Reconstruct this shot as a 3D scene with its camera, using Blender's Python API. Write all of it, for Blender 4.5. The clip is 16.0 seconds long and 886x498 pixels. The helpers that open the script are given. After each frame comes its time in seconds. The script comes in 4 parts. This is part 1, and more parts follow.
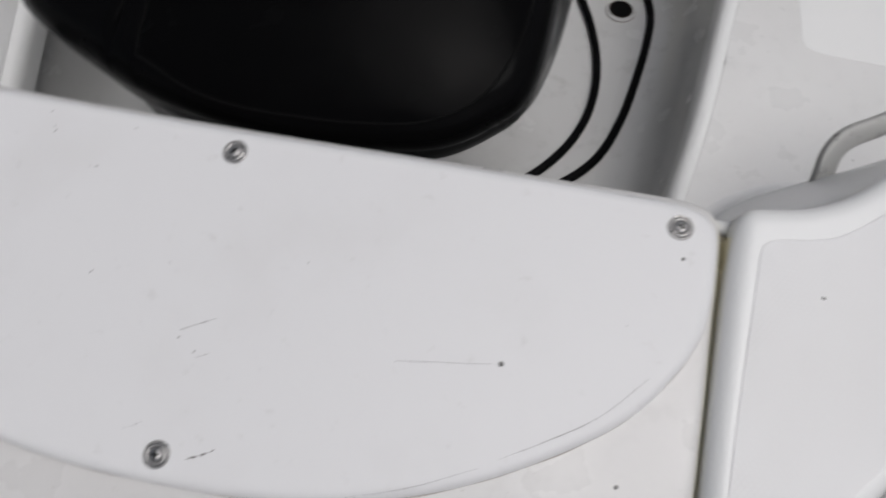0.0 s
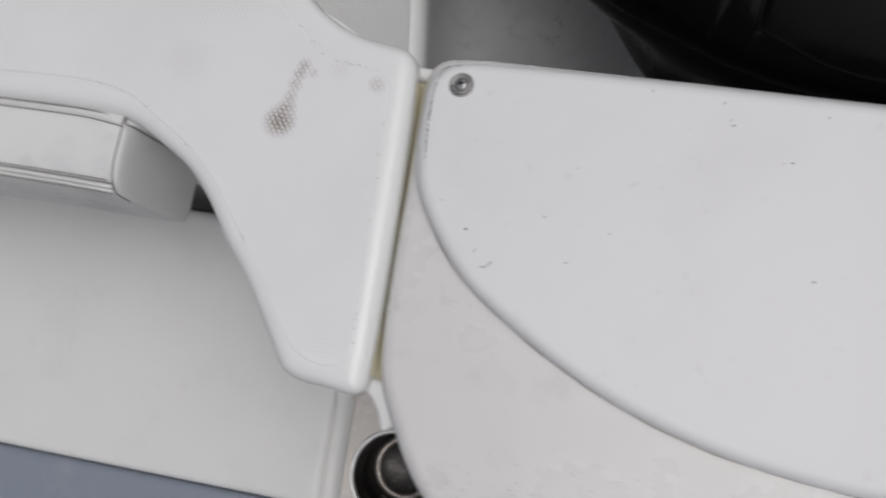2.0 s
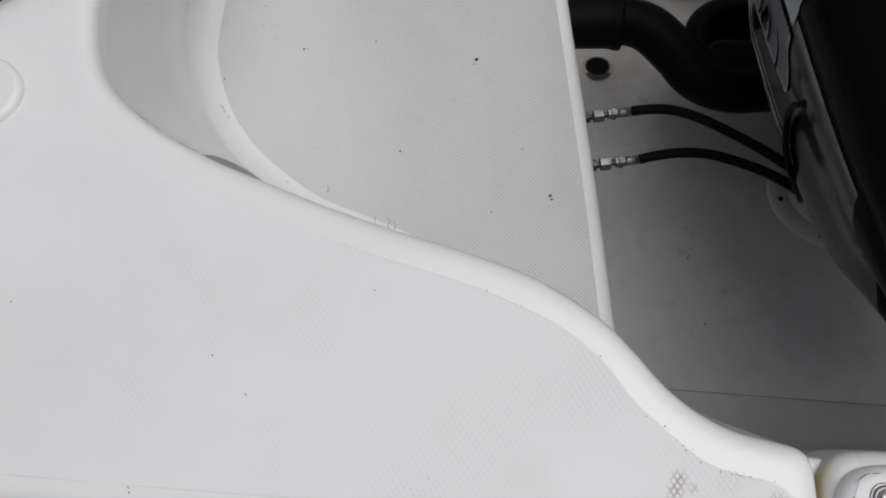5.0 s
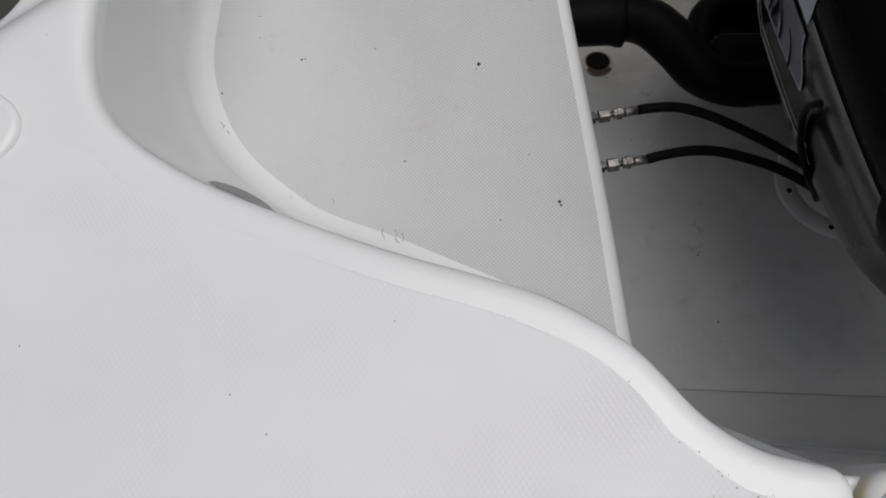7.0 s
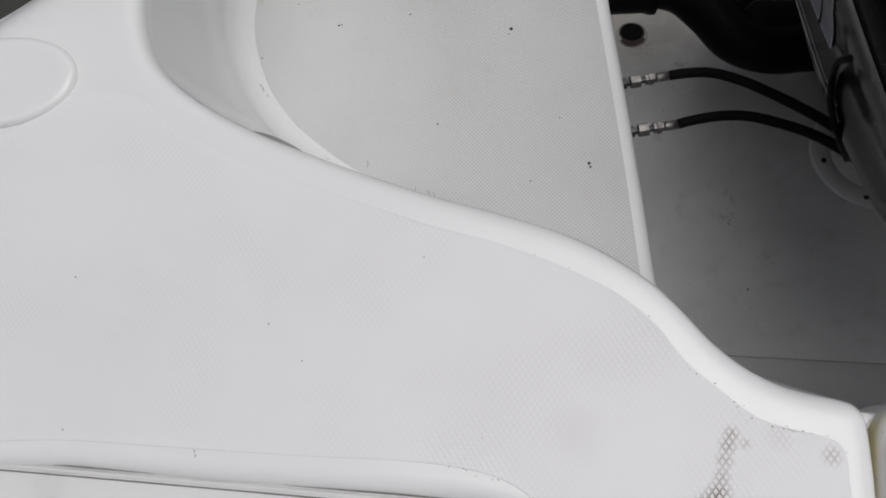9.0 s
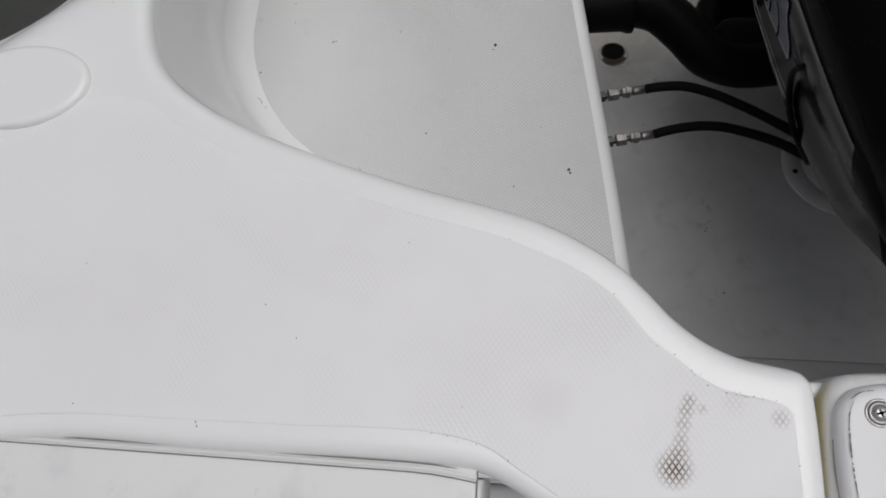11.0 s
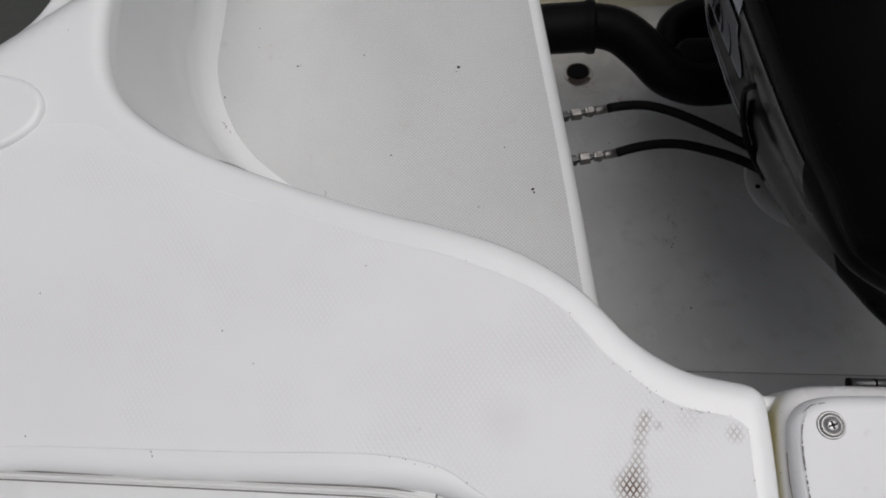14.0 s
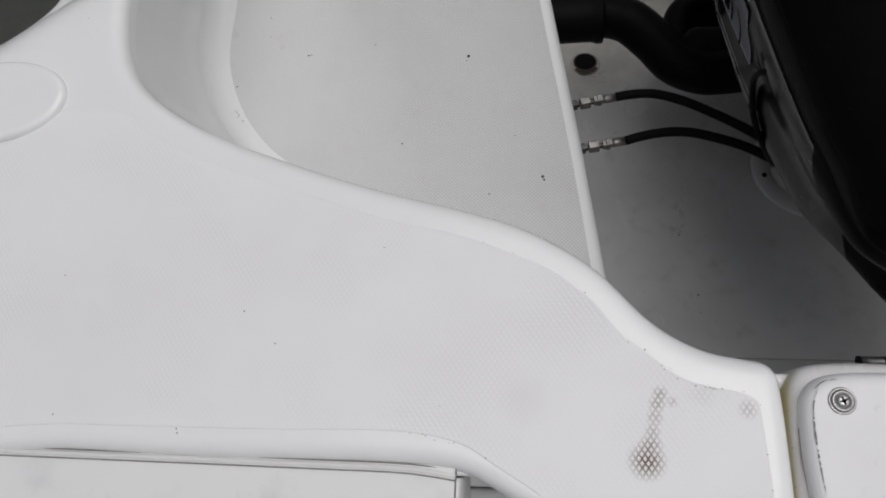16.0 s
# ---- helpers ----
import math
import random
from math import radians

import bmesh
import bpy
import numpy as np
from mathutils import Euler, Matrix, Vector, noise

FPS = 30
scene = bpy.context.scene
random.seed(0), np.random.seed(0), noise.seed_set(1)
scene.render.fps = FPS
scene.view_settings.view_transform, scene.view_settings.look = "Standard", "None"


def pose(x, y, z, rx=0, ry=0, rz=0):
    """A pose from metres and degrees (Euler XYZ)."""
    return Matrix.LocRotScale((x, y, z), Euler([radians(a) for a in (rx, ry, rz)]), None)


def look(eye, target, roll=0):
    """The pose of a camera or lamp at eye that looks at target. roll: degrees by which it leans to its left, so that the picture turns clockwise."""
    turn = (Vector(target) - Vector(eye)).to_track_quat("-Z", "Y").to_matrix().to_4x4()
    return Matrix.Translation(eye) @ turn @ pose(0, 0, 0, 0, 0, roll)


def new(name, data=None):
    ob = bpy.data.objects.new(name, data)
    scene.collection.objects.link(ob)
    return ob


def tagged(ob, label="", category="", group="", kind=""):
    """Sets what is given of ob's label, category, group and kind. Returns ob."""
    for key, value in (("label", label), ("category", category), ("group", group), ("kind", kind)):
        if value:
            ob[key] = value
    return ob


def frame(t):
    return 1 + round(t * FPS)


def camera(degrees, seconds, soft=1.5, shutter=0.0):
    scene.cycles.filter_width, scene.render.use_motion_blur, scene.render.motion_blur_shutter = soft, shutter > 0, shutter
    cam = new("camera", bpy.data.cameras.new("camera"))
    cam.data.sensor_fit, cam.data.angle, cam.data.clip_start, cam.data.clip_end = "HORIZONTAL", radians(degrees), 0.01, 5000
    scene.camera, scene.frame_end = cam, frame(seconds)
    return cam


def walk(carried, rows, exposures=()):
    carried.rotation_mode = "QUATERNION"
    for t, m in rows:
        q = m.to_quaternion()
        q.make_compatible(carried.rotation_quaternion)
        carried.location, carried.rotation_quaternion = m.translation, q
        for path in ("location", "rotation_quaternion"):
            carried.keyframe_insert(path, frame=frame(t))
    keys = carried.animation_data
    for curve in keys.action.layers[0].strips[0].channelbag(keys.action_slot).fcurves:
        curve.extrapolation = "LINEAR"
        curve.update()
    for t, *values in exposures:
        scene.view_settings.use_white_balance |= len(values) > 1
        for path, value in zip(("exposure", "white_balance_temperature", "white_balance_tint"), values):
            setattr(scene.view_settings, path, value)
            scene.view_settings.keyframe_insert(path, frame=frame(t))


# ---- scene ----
cam = camera(64.4, 16.0, soft=1.9, shutter=0.3)
PATH = [
    (0, (0.583, -0.182, 0.524), (0.426, 0.307, -1.409), -7.2),
    (0.2, (0.535, -0.207, 0.515), (0.354, 0.244, -1.425), -6.3),
    (0.3, (0.515, -0.219, 0.508), (0.35, 0.214, -1.438), -3.3),
    (0.5, (0.453, -0.24, 0.496), (0.331, 0.181, -1.456), -0.7),
    (0.7, (0.366, -0.232, 0.502), (0.241, 0.116, -1.463), -8.1),
    (0.8, (0.327, -0.23, 0.505), (0.195, 0.114, -1.461), -10.2),
    (1, (0.231, -0.224, 0.515), (0.065, 0.13, -1.446), -16.1),
    (1.2, (0.166, -0.205, 0.521), (-0.03, 0.078, -1.449), -25.7),
    (1.5, (0.14, -0.221, 0.527), (-0.07, 0.061, -1.442), -25.2),
    (1.7, (0.139, -0.227, 0.533), (-0.119, 0.039, -1.433), -31.7),
    (2, (0.095, -0.198, 0.53), (-0.228, 0.046, -1.429), -43.8),
    (2.2, (0.04, -0.207, 0.519), (-0.352, 0.188, -1.402), -40.0),
    (2.5, (-0.044, -0.183, 0.519), (-0.445, 0.227, -1.397), -41.8),
    (2.8, (-0.07, -0.174, 0.522), (-0.446, 0.241, -1.398), -36.7),
    (3, (-0.075, -0.164, 0.523), (-0.455, 0.254, -1.396), -35.7),
    (3.5, (-0.141, -0.103, 0.525), (-0.452, 0.368, -1.394), -32.1),
    (4, (-0.207, -0.052, 0.508), (-0.423, 0.44, -1.419), -22.4),
    (4.5, (-0.252, -0.011, 0.501), (-0.42, 0.477, -1.431), -16.7),
    (4.7, (-0.256, 0.004, 0.505), (-0.429, 0.495, -1.426), -15.3),
    (6.8, (-0.274, 0.055, 0.497), (-0.424, 0.517, -1.443), -16.0),
    (7, (-0.277, 0.052, 0.498), (-0.436, 0.511, -1.442), -17.3),
    (7.5, (-0.275, 0.048, 0.497), (-0.445, 0.506, -1.442), -18.5),
    (8, (-0.276, 0.025, 0.488), (-0.475, 0.479, -1.45), -20.5),
    (8.5, (-0.285, 0.01, 0.507), (-0.51, 0.443, -1.433), -23.2),
    (9, (-0.269, 0.011, 0.512), (-0.524, 0.434, -1.426), -28.2),
    (9.2, (-0.261, 0.009, 0.515), (-0.521, 0.443, -1.42), -28.5),
    (11.3, (-0.252, -0.035, 0.55), (-0.491, 0.464, -1.372), -22.9),
    (11.5, (-0.253, -0.037, 0.548), (-0.488, 0.462, -1.374), -22.5),
    (12, (-0.245, -0.04, 0.556), (-0.474, 0.477, -1.362), -21.9),
    (12.5, (-0.241, -0.037, 0.555), (-0.45, 0.505, -1.359), -19.5),
    (13, (-0.235, -0.033, 0.552), (-0.436, 0.52, -1.359), -18.7),
    (13.5, (-0.233, -0.035, 0.552), (-0.428, 0.521, -1.36), -18.3),
    (14, (-0.232, -0.028, 0.549), (-0.425, 0.525, -1.363), -18.0),
    (14.5, (-0.231, -0.024, 0.546), (-0.419, 0.53, -1.366), -18.0),
    (15, (-0.238, -0.026, 0.545), (-0.429, 0.513, -1.372), -18.8),
    (15.5, (-0.242, -0.026, 0.549), (-0.437, 0.501, -1.37), -19.5),
    (16, (-0.244, -0.042, 0.558), (-0.441, 0.497, -1.358), -18.9),
]
EXPOSURES = [(0, 0.03), (0.5, 0.035), (1.0, -0.03), (1.5, -0.095), (2.0, -0.075), (2.5, -0.025), (3.5, 0.005), (4.5, 0.015), (7.0, 0.015), (9.0, 0.005), (12.0, -0.035), (16.0, -0.035)]
walk(cam, [(t, look(eye, target, roll)) for t, eye, target, roll in PATH], [(t, stops, 6400, 11.5) for t, stops in EXPOSURES])

# ---- light ----
world = bpy.data.worlds.new("overcast_sky")
scene.world = world
world.use_nodes = True
wn, wl = world.node_tree.nodes, world.node_tree.links
wn.clear()
sky = wn.new("ShaderNodeTexSky")
sky.sky_type, sky.sun_disc = "NISHITA", False
sky.sun_elevation, sky.sun_rotation = radians(72), radians(88)
sky.air_density, sky.dust_density, sky.ozone_density = 1.0, 6.0, 1.0
pale = wn.new("ShaderNodeHueSaturation")
pale.inputs["Saturation"].default_value = 0.35
bgnd = wn.new("ShaderNodeBackground")
bgnd.inputs["Strength"].default_value = 0.070
wout = wn.new("ShaderNodeOutputWorld")
wl.new(sky.outputs[0], pale.inputs["Color"])
wl.new(pale.outputs[0], bgnd.inputs["Color"])
wl.new(bgnd.outputs[0], wout.inputs["Surface"])

sun_lamp = bpy.data.lights.new("sun", "SUN")
sun_lamp.energy, sun_lamp.angle, sun_lamp.color = 0.95, radians(58), (1.0, 0.985, 0.96)
sun = new("sun", sun_lamp)
sun.matrix_world = look((1.25, 0.25, 4.0), (0, 0.2, 0))
scene.view_settings.exposure = 0.0


# ---- materials ----
class Mat:
    """A small builder of node materials."""

    def __init__(self, name, color, rough=0.5, metal=0.0, coat=0.0, spec=0.5):
        self.mat = bpy.data.materials.new(name)
        self.mat.use_nodes = True
        self.n, self.l = self.mat.node_tree.nodes, self.mat.node_tree.links
        self.b = self.n["Principled BSDF"]
        self.b.inputs["Base Color"].default_value = (*color, 1)
        self.b.inputs["Roughness"].default_value = rough
        self.b.inputs["Metallic"].default_value = metal
        self.b.inputs["Coat Weight"].default_value = coat
        self.b.inputs["Coat Roughness"].default_value = 0.08
        self.b.inputs["Specular IOR Level"].default_value = spec
        self.pos = self.n.new("ShaderNodeTexCoord").outputs["Object"]
        self.color, self.height = None, None
        self.base = (*color, 1)

    def noise(self, scale, detail=4.0, rough=0.55, vec=None):
        t = self.n.new("ShaderNodeTexNoise")
        t.inputs["Scale"].default_value, t.inputs["Detail"].default_value, t.inputs["Roughness"].default_value = scale, detail, rough
        self.l.new(vec or self.pos, t.inputs["Vector"])
        return t.outputs["Fac"]

    def ramp(self, fac, a, b, lo=0.0, hi=1.0):
        r = self.n.new("ShaderNodeMapRange")
        r.interpolation_type = "SMOOTHSTEP"
        for k, v in zip(("From Min", "From Max", "To Min", "To Max"), (a, b, lo, hi)):
            r.inputs[k].default_value = v
        self.l.new(fac, r.inputs["Value"])
        return r.outputs["Result"]

    def math(self, op, a, b=0.0):
        m = self.n.new("ShaderNodeMath")
        m.operation = op
        for k, v in enumerate((a, b)):
            if isinstance(v, (int, float)):
                m.inputs[k].default_value = v
            else:
                self.l.new(v, m.inputs[k])
        return m.outputs[0]

    def tint(self, fac, color):
        """Lays a colour over the base by a factor."""
        m = self.n.new("ShaderNodeMix")
        m.data_type = "RGBA"
        if self.color is None:
            m.inputs["A"].default_value = self.base
        else:
            self.l.new(self.color, m.inputs["A"])
        m.inputs["B"].default_value = (*color, 1)
        self.l.new(fac, m.inputs["Factor"])
        self.color = m.outputs["Result"]
        return self

    def bump(self, height, strength=0.3, dist=0.001):
        b = self.n.new("ShaderNodeBump")
        b.inputs["Strength"].default_value, b.inputs["Distance"].default_value = strength, dist
        self.l.new(height, b.inputs["Height"])
        if self.height is not None:
            self.l.new(self.height, b.inputs["Normal"])
        self.height = b.outputs["Normal"]
        return self

    def gloss(self, fac):
        self.l.new(fac, self.b.inputs["Roughness"])
        return self

    def spots(self, scale, size, cover):
        """A mask of sparse small specks."""
        v = self.n.new("ShaderNodeTexVoronoi")
        v.inputs["Scale"].default_value = scale
        self.l.new(self.pos, v.inputs["Vector"])
        near = self.ramp(v.outputs["Distance"], size, size * 0.6)
        pick = self.n.new("ShaderNodeSeparateColor")
        self.l.new(v.outputs["Color"], pick.inputs[0])
        return self.math("MULTIPLY", near, self.ramp(pick.outputs[0], 1 - cover, 1 - cover + 0.01))

    def blob(self, centre, radius):
        """A mask that fades out from a place."""
        d = self.n.new("ShaderNodeVectorMath")
        d.operation = "DISTANCE"
        self.l.new(self.pos, d.inputs[0])
        d.inputs[1].default_value = centre
        return self.ramp(d.outputs["Value"], radius, radius * 0.1)

    def diamonds(self, px, py):
        """Raised diamonds of the moulded non-slip pattern: 0 in the grooves, 1 on the tops."""
        s = self.n.new("ShaderNodeSeparateXYZ")
        self.l.new(self.pos, s.inputs[0])
        u, v = self.math("DIVIDE", s.outputs[0], px), self.math("DIVIDE", s.outputs[1], py)
        out = []
        for w in (self.math("ADD", u, v), self.math("SUBTRACT", u, v)):
            out.append(self.math("PINGPONG", w, 0.5))
        return self.ramp(self.math("MINIMUM", *out), 0.03, 0.28)

    def done(self):
        if self.color is not None:
            self.l.new(self.color, self.b.inputs["Base Color"])
        if self.height is not None:
            self.l.new(self.height, self.b.inputs["Normal"])
        return self.mat


def gelcoat_material(name, color, dirt=0.5, specks=0.05, stained_ends=False, gloss=0.25):
    m = Mat(name, color, rough=0.28, coat=0.15)
    m.tint(m.ramp(m.noise(5.0), 0.4, 0.8, 0, 0.4 * dirt), tuple(k * c for k, c in zip((0.82, 0.80, 0.77), color)))
    m.tint(m.ramp(m.noise(38.0, 6), 0.5, 0.85, 0, 0.3 * dirt), tuple(0.7 * c for c in color))
    m.tint(m.spots(95.0, 0.09, specks), (0.16, 0.15, 0.13))
    if stained_ends:  # algae-yellow flanks at both ends of the lid
        sep = m.n.new("ShaderNodeSeparateXYZ")
        m.l.new(m.pos, sep.inputs[0])
        out = m.math("ABSOLUTE", m.math("SUBTRACT", sep.outputs[0], 0.36))
        low = m.ramp(sep.outputs[2], -0.013, -0.020)
        m.tint(m.math("MULTIPLY", m.math("MULTIPLY", m.ramp(out, 0.380, 0.393), low), m.ramp(m.noise(30.0, 4), 0.2, 0.6, 0.55, 0.95)), (0.46, 0.42, 0.22))
    if dirt > 0.8:
        gather = m.ramp(m.noise(6.5, 3), 0.5, 0.66)
        m.tint(m.math("MULTIPLY", m.spots(250.0, 0.20, 0.30), gather), (0.24, 0.19, 0.16))
    m.gloss(m.ramp(m.noise(16.0), 0.3, 0.7, gloss, gloss + 0.15 * min(dirt, 1.0)))
    m.bump(m.noise(9.0, 2), 0.12, 0.002)
    return m.done()


GELCOAT = gelcoat_material("white_gelcoat", (0.785, 0.79, 0.785), 0.12, 0.006)
LID_WHITE = gelcoat_material("weathered_white_gelcoat", (0.645, 0.638, 0.63), 0.82, 0.04, True)
WELL_WHITE = gelcoat_material("grubby_white_gelcoat", (0.64, 0.64, 0.632), 0.8, 0.02, gloss=0.14)


def well_floor_material():
    """The well's gelcoat with footprints, dried drips, rust near the drain and painted aft shade."""
    m = Mat("smudged_well_gelcoat", (0.64, 0.64, 0.632), rough=0.28, coat=0.15)
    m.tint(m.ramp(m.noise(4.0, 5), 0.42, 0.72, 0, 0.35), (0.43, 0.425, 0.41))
    m.tint(m.ramp(m.noise(32.0, 6), 0.52, 0.8, 0, 0.35), (0.38, 0.375, 0.36))
    m.tint(m.spots(95.0, 0.09, 0.03), (0.16, 0.15, 0.13))
    # brown drain dirt, spread wide to paint in the shade of the aft end
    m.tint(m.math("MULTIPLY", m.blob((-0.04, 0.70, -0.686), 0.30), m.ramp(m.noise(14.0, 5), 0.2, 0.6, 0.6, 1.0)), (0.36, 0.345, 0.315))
    patchy = m.ramp(m.noise(70.0, 4, 0.7), 0.5, 0.64)
    for centre, radius, amount in (((0.034, 0.322, -0.604), 0.022, 0.55), ((0.043, 0.362, -0.613), 0.026, 0.45), ((0.050, 0.395, -0.620), 0.020, 0.4), ((0.075, 0.25, -0.588), 0.03, 0.25), ((0.03, 0.20, -0.577), 0.03, 0.2)):
        m.tint(m.math("MULTIPLY", m.math("MULTIPLY", m.blob(centre, radius), patchy), amount), (0.20, 0.19, 0.175))
    streak = m.ramp(m.noise(120.0, 4, 0.7), 0.52, 0.62)
    for centre, radius, amount in (((-0.022, 0.617, -0.669), 0.022, 0.6), ((0.008, 0.605, -0.666), 0.018, 0.5), ((-0.085, 0.655, -0.677), 0.03, 0.4)):
        m.tint(m.math("MULTIPLY", m.math("MULTIPLY", m.blob(centre, radius), streak), amount), (0.20, 0.10, 0.06))
    m.gloss(m.ramp(m.noise(16.0), 0.3, 0.7, 0.12, 0.28))
    m.bump(m.noise(9.0, 2), 0.15, 0.002)
    return m.done()


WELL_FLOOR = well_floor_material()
WORN_GELCOAT = gelcoat_material("dulled_white_gelcoat", (0.69, 0.69, 0.685), 0.75, 0.01)
CREAM = gelcoat_material("cream_gelcoat", (0.58, 0.55, 0.515), 0.4, 0.01)
JOINT = gelcoat_material("algae_stained_gelcoat", (0.70, 0.65, 0.50), 1.0, 0.05)
YELLOWED = gelcoat_material("yellowed_gelcoat", (0.74, 0.70, 0.55), 1.0, 0.05)


def plate_material():
    m = Mat("white_plastic_board", (0.735, 0.735, 0.74), rough=0.42)
    m.tint(m.ramp(m.noise(7.0), 0.5, 0.75, 0, 0.35), (0.66, 0.655, 0.65))
    m.tint(m.ramp(m.noise(60.0, 6), 0.62, 0.75, 0, 0.25), (0.5, 0.49, 0.47))
    m.tint(m.spots(70.0, 0.07, 0.03), (0.2, 0.19, 0.18))
    m.bump(m.noise(420.0, 2), 0.12, 0.0004)
    return m.done()


PLATE = plate_material()


def nonskid_material():
    m = Mat("moulded_diamond_nonskid", (0.775, 0.775, 0.775), rough=0.5)
    d = m.diamonds(0.0046, 0.0066)
    groove = m.math("SUBTRACT", 1.0, d)
    wear = m.ramp(m.noise(9.0, 3), 0.42, 0.66)
    m.tint(m.ramp(m.noise(4.0, 3), 0.4, 0.7, 0, 0.3), (0.69, 0.685, 0.675))
    m.tint(m.math("MULTIPLY", groove, m.math("MULTIPLY", wear, 0.12)), (0.5, 0.48, 0.45))
    rough_edge = m.ramp(m.noise(90.0, 3), 0.05, 0.5)
    for centre, radius, amount in (((-0.1435, -0.048, 0.0), 0.0175, 1.0), ((-0.140, -0.036, 0.0), 0.011, 0.5), ((-0.1385, -0.026, 0.0), 0.008, 0.35), ((-0.1365, -0.016, 0.0), 0.0085, 0.4), ((-0.1345, -0.006, 0.0), 0.0085, 0.45),
                                   ((-0.132, 0.002, 0.0), 0.008, 0.45), ((-0.068, -0.008, 0.0), 0.010, 0.28), ((-0.123, -0.004, 0.0), 0.006, 0.25), ((-0.10, 0.002, 0.0), 0.014, 0.07)):
        spot = m.math("MULTIPLY", m.blob(centre, radius), rough_edge)
        m.tint(m.math("MULTIPLY", spot, 0.22 * amount), (0.45, 0.37, 0.30))
        m.tint(m.math("MULTIPLY", m.math("MULTIPLY", spot, m.ramp(groove, 0.2, 0.7)), 1.0 * min(1.0, 1.2 * amount)), (0.10, 0.055, 0.03))
    m.tint(m.math("MULTIPLY", m.blob((-0.235, -0.005, -0.004), 0.03), 0.12), (0.45, 0.43, 0.41))
    m.tint(m.spots(60.0, 0.05, 0.03), (0.2, 0.18, 0.16))
    relief = m.ramp(m.noise(7.0, 3), 0.46, 0.70, 0.04, 0.28)  # worn flat in places, crisp where nobody treads
    for centre, radius in (((-0.314, -0.020, 0.0), 0.055), ((-0.195, 0.062, 0.0), 0.07), ((-0.104, 0.0, 0.0), 0.05), ((-0.071, -0.205, 0.0), 0.04), ((-0.14, -0.03, 0.0), 0.05)):
        relief = m.math("MAXIMUM", relief, m.blob(centre, radius))
    m.bump(m.math("MULTIPLY", d, relief), 0.34, 0.0007)
    return m.done()


NONSKID = nonskid_material()


def platform_material():
    m = Mat("fine_nonskid", (0.64, 0.645, 0.64), rough=0.5)
    d = m.diamonds(0.0052, 0.0052)
    m.tint(m.ramp(m.noise(6.0, 4), 0.45, 0.7, 0, 0.35), (0.56, 0.555, 0.54))
    sep = m.n.new("ShaderNodeSeparateXYZ")  # worn smooth by the wall, crisp towards the well
    m.l.new(m.pos, sep.inputs[0])
    worn = m.ramp(m.math("ADD", sep.outputs[0], m.math("MULTIPLY", m.noise(6.0, 3), 0.3)), -0.50, -0.18, 0.3, 1.0)
    m.tint(m.math("MULTIPLY", m.math("MULTIPLY", m.math("SUBTRACT", 1.0, d), worn), 0.55), (0.36, 0.36, 0.355))
    m.tint(m.ramp(m.noise(45.0, 5), 0.62, 0.74, 0, 0.3), (0.5, 0.48, 0.42))
    m.tint(m.spots(48.0, 0.06, 0.05), (0.12, 0.11, 0.10))
    m.bump(m.math("MULTIPLY", d, worn), 0.55, 0.0007)
    return m.done()


FINE_NONSKID = platform_material()


def vinyl_material(name, color, smudge=0.3):
    m = Mat(name, color, rough=0.48)
    m.tint(m.ramp(m.noise(11.0, 5), 0.5, 0.72, 0, smudge), (0.45, 0.45, 0.46))
    m.tint(m.math("MULTIPLY", m.ramp(m.noise(26.0, 6, 0.7), 0.55, 0.68, 0, 0.9 * smudge), m.ramp(m.noise(5.0, 2), 0.45, 0.6)), (0.38, 0.38, 0.37))
    m.tint(m.ramp(m.noise(3.5, 3), 0.4, 0.7, 0, 0.25), tuple(0.88 * c for c in color))
    m.bump(m.noise(900.0, 2), 0.2, 0.0003)
    m.bump(m.noise(14.0, 3), 0.15, 0.004)
    return m.done()


VINYL = vinyl_material("white_vinyl", (0.74, 0.74, 0.73), 0.5)
VINYL_SEAT = vinyl_material("warm_white_vinyl", (0.70, 0.70, 0.69), 0.1)
VINYL_OLIVE = vinyl_material("dark_olive_vinyl", (0.19, 0.19, 0.155), 0.4)
VINYL_GREY = vinyl_material("blue_grey_vinyl", (0.22, 0.25, 0.30), 0.15)
PIPING = Mat("white_piping", (0.70, 0.70, 0.68), rough=0.45).done()
SEAM = Mat("dark_stitching", (0.20, 0.19, 0.18), rough=0.8).done()


def metal_material(name, color, rough):
    m = Mat(name, color, rough=rough, metal=1.0)
    m.gloss(m.ramp(m.noise(180.0, 4), 0.3, 0.7, rough * 0.7, rough * 1.6))
    m.tint(m.ramp(m.noise(260.0, 3), 0.6, 0.75, 0, 0.4), tuple(0.45 * c for c in color))
    return m.done()


CHROME = metal_material("chrome", (0.75, 0.75, 0.74), 0.12)
STEEL = metal_material("stainless_steel", (0.42, 0.415, 0.41), 0.34)
FITTING = metal_material("tarnished_steel_fitting", (0.30, 0.285, 0.27), 0.42)
# steel with shade and dark reflections put into its colour
SHADED_STEEL = metal_material("shaded_steel", (0.10, 0.10, 0.10), 0.45)
SATIN = metal_material("satin_steel", (0.74, 0.74, 0.73), 0.38)
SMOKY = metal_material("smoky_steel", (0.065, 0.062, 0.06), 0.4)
BRASS = metal_material("tarnished_ring_metal", (0.34, 0.31, 0.29), 0.4)


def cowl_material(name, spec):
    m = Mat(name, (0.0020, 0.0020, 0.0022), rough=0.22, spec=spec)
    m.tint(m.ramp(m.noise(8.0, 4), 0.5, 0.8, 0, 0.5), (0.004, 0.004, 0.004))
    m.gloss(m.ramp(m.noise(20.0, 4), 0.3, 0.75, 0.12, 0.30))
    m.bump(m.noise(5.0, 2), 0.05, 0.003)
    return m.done()


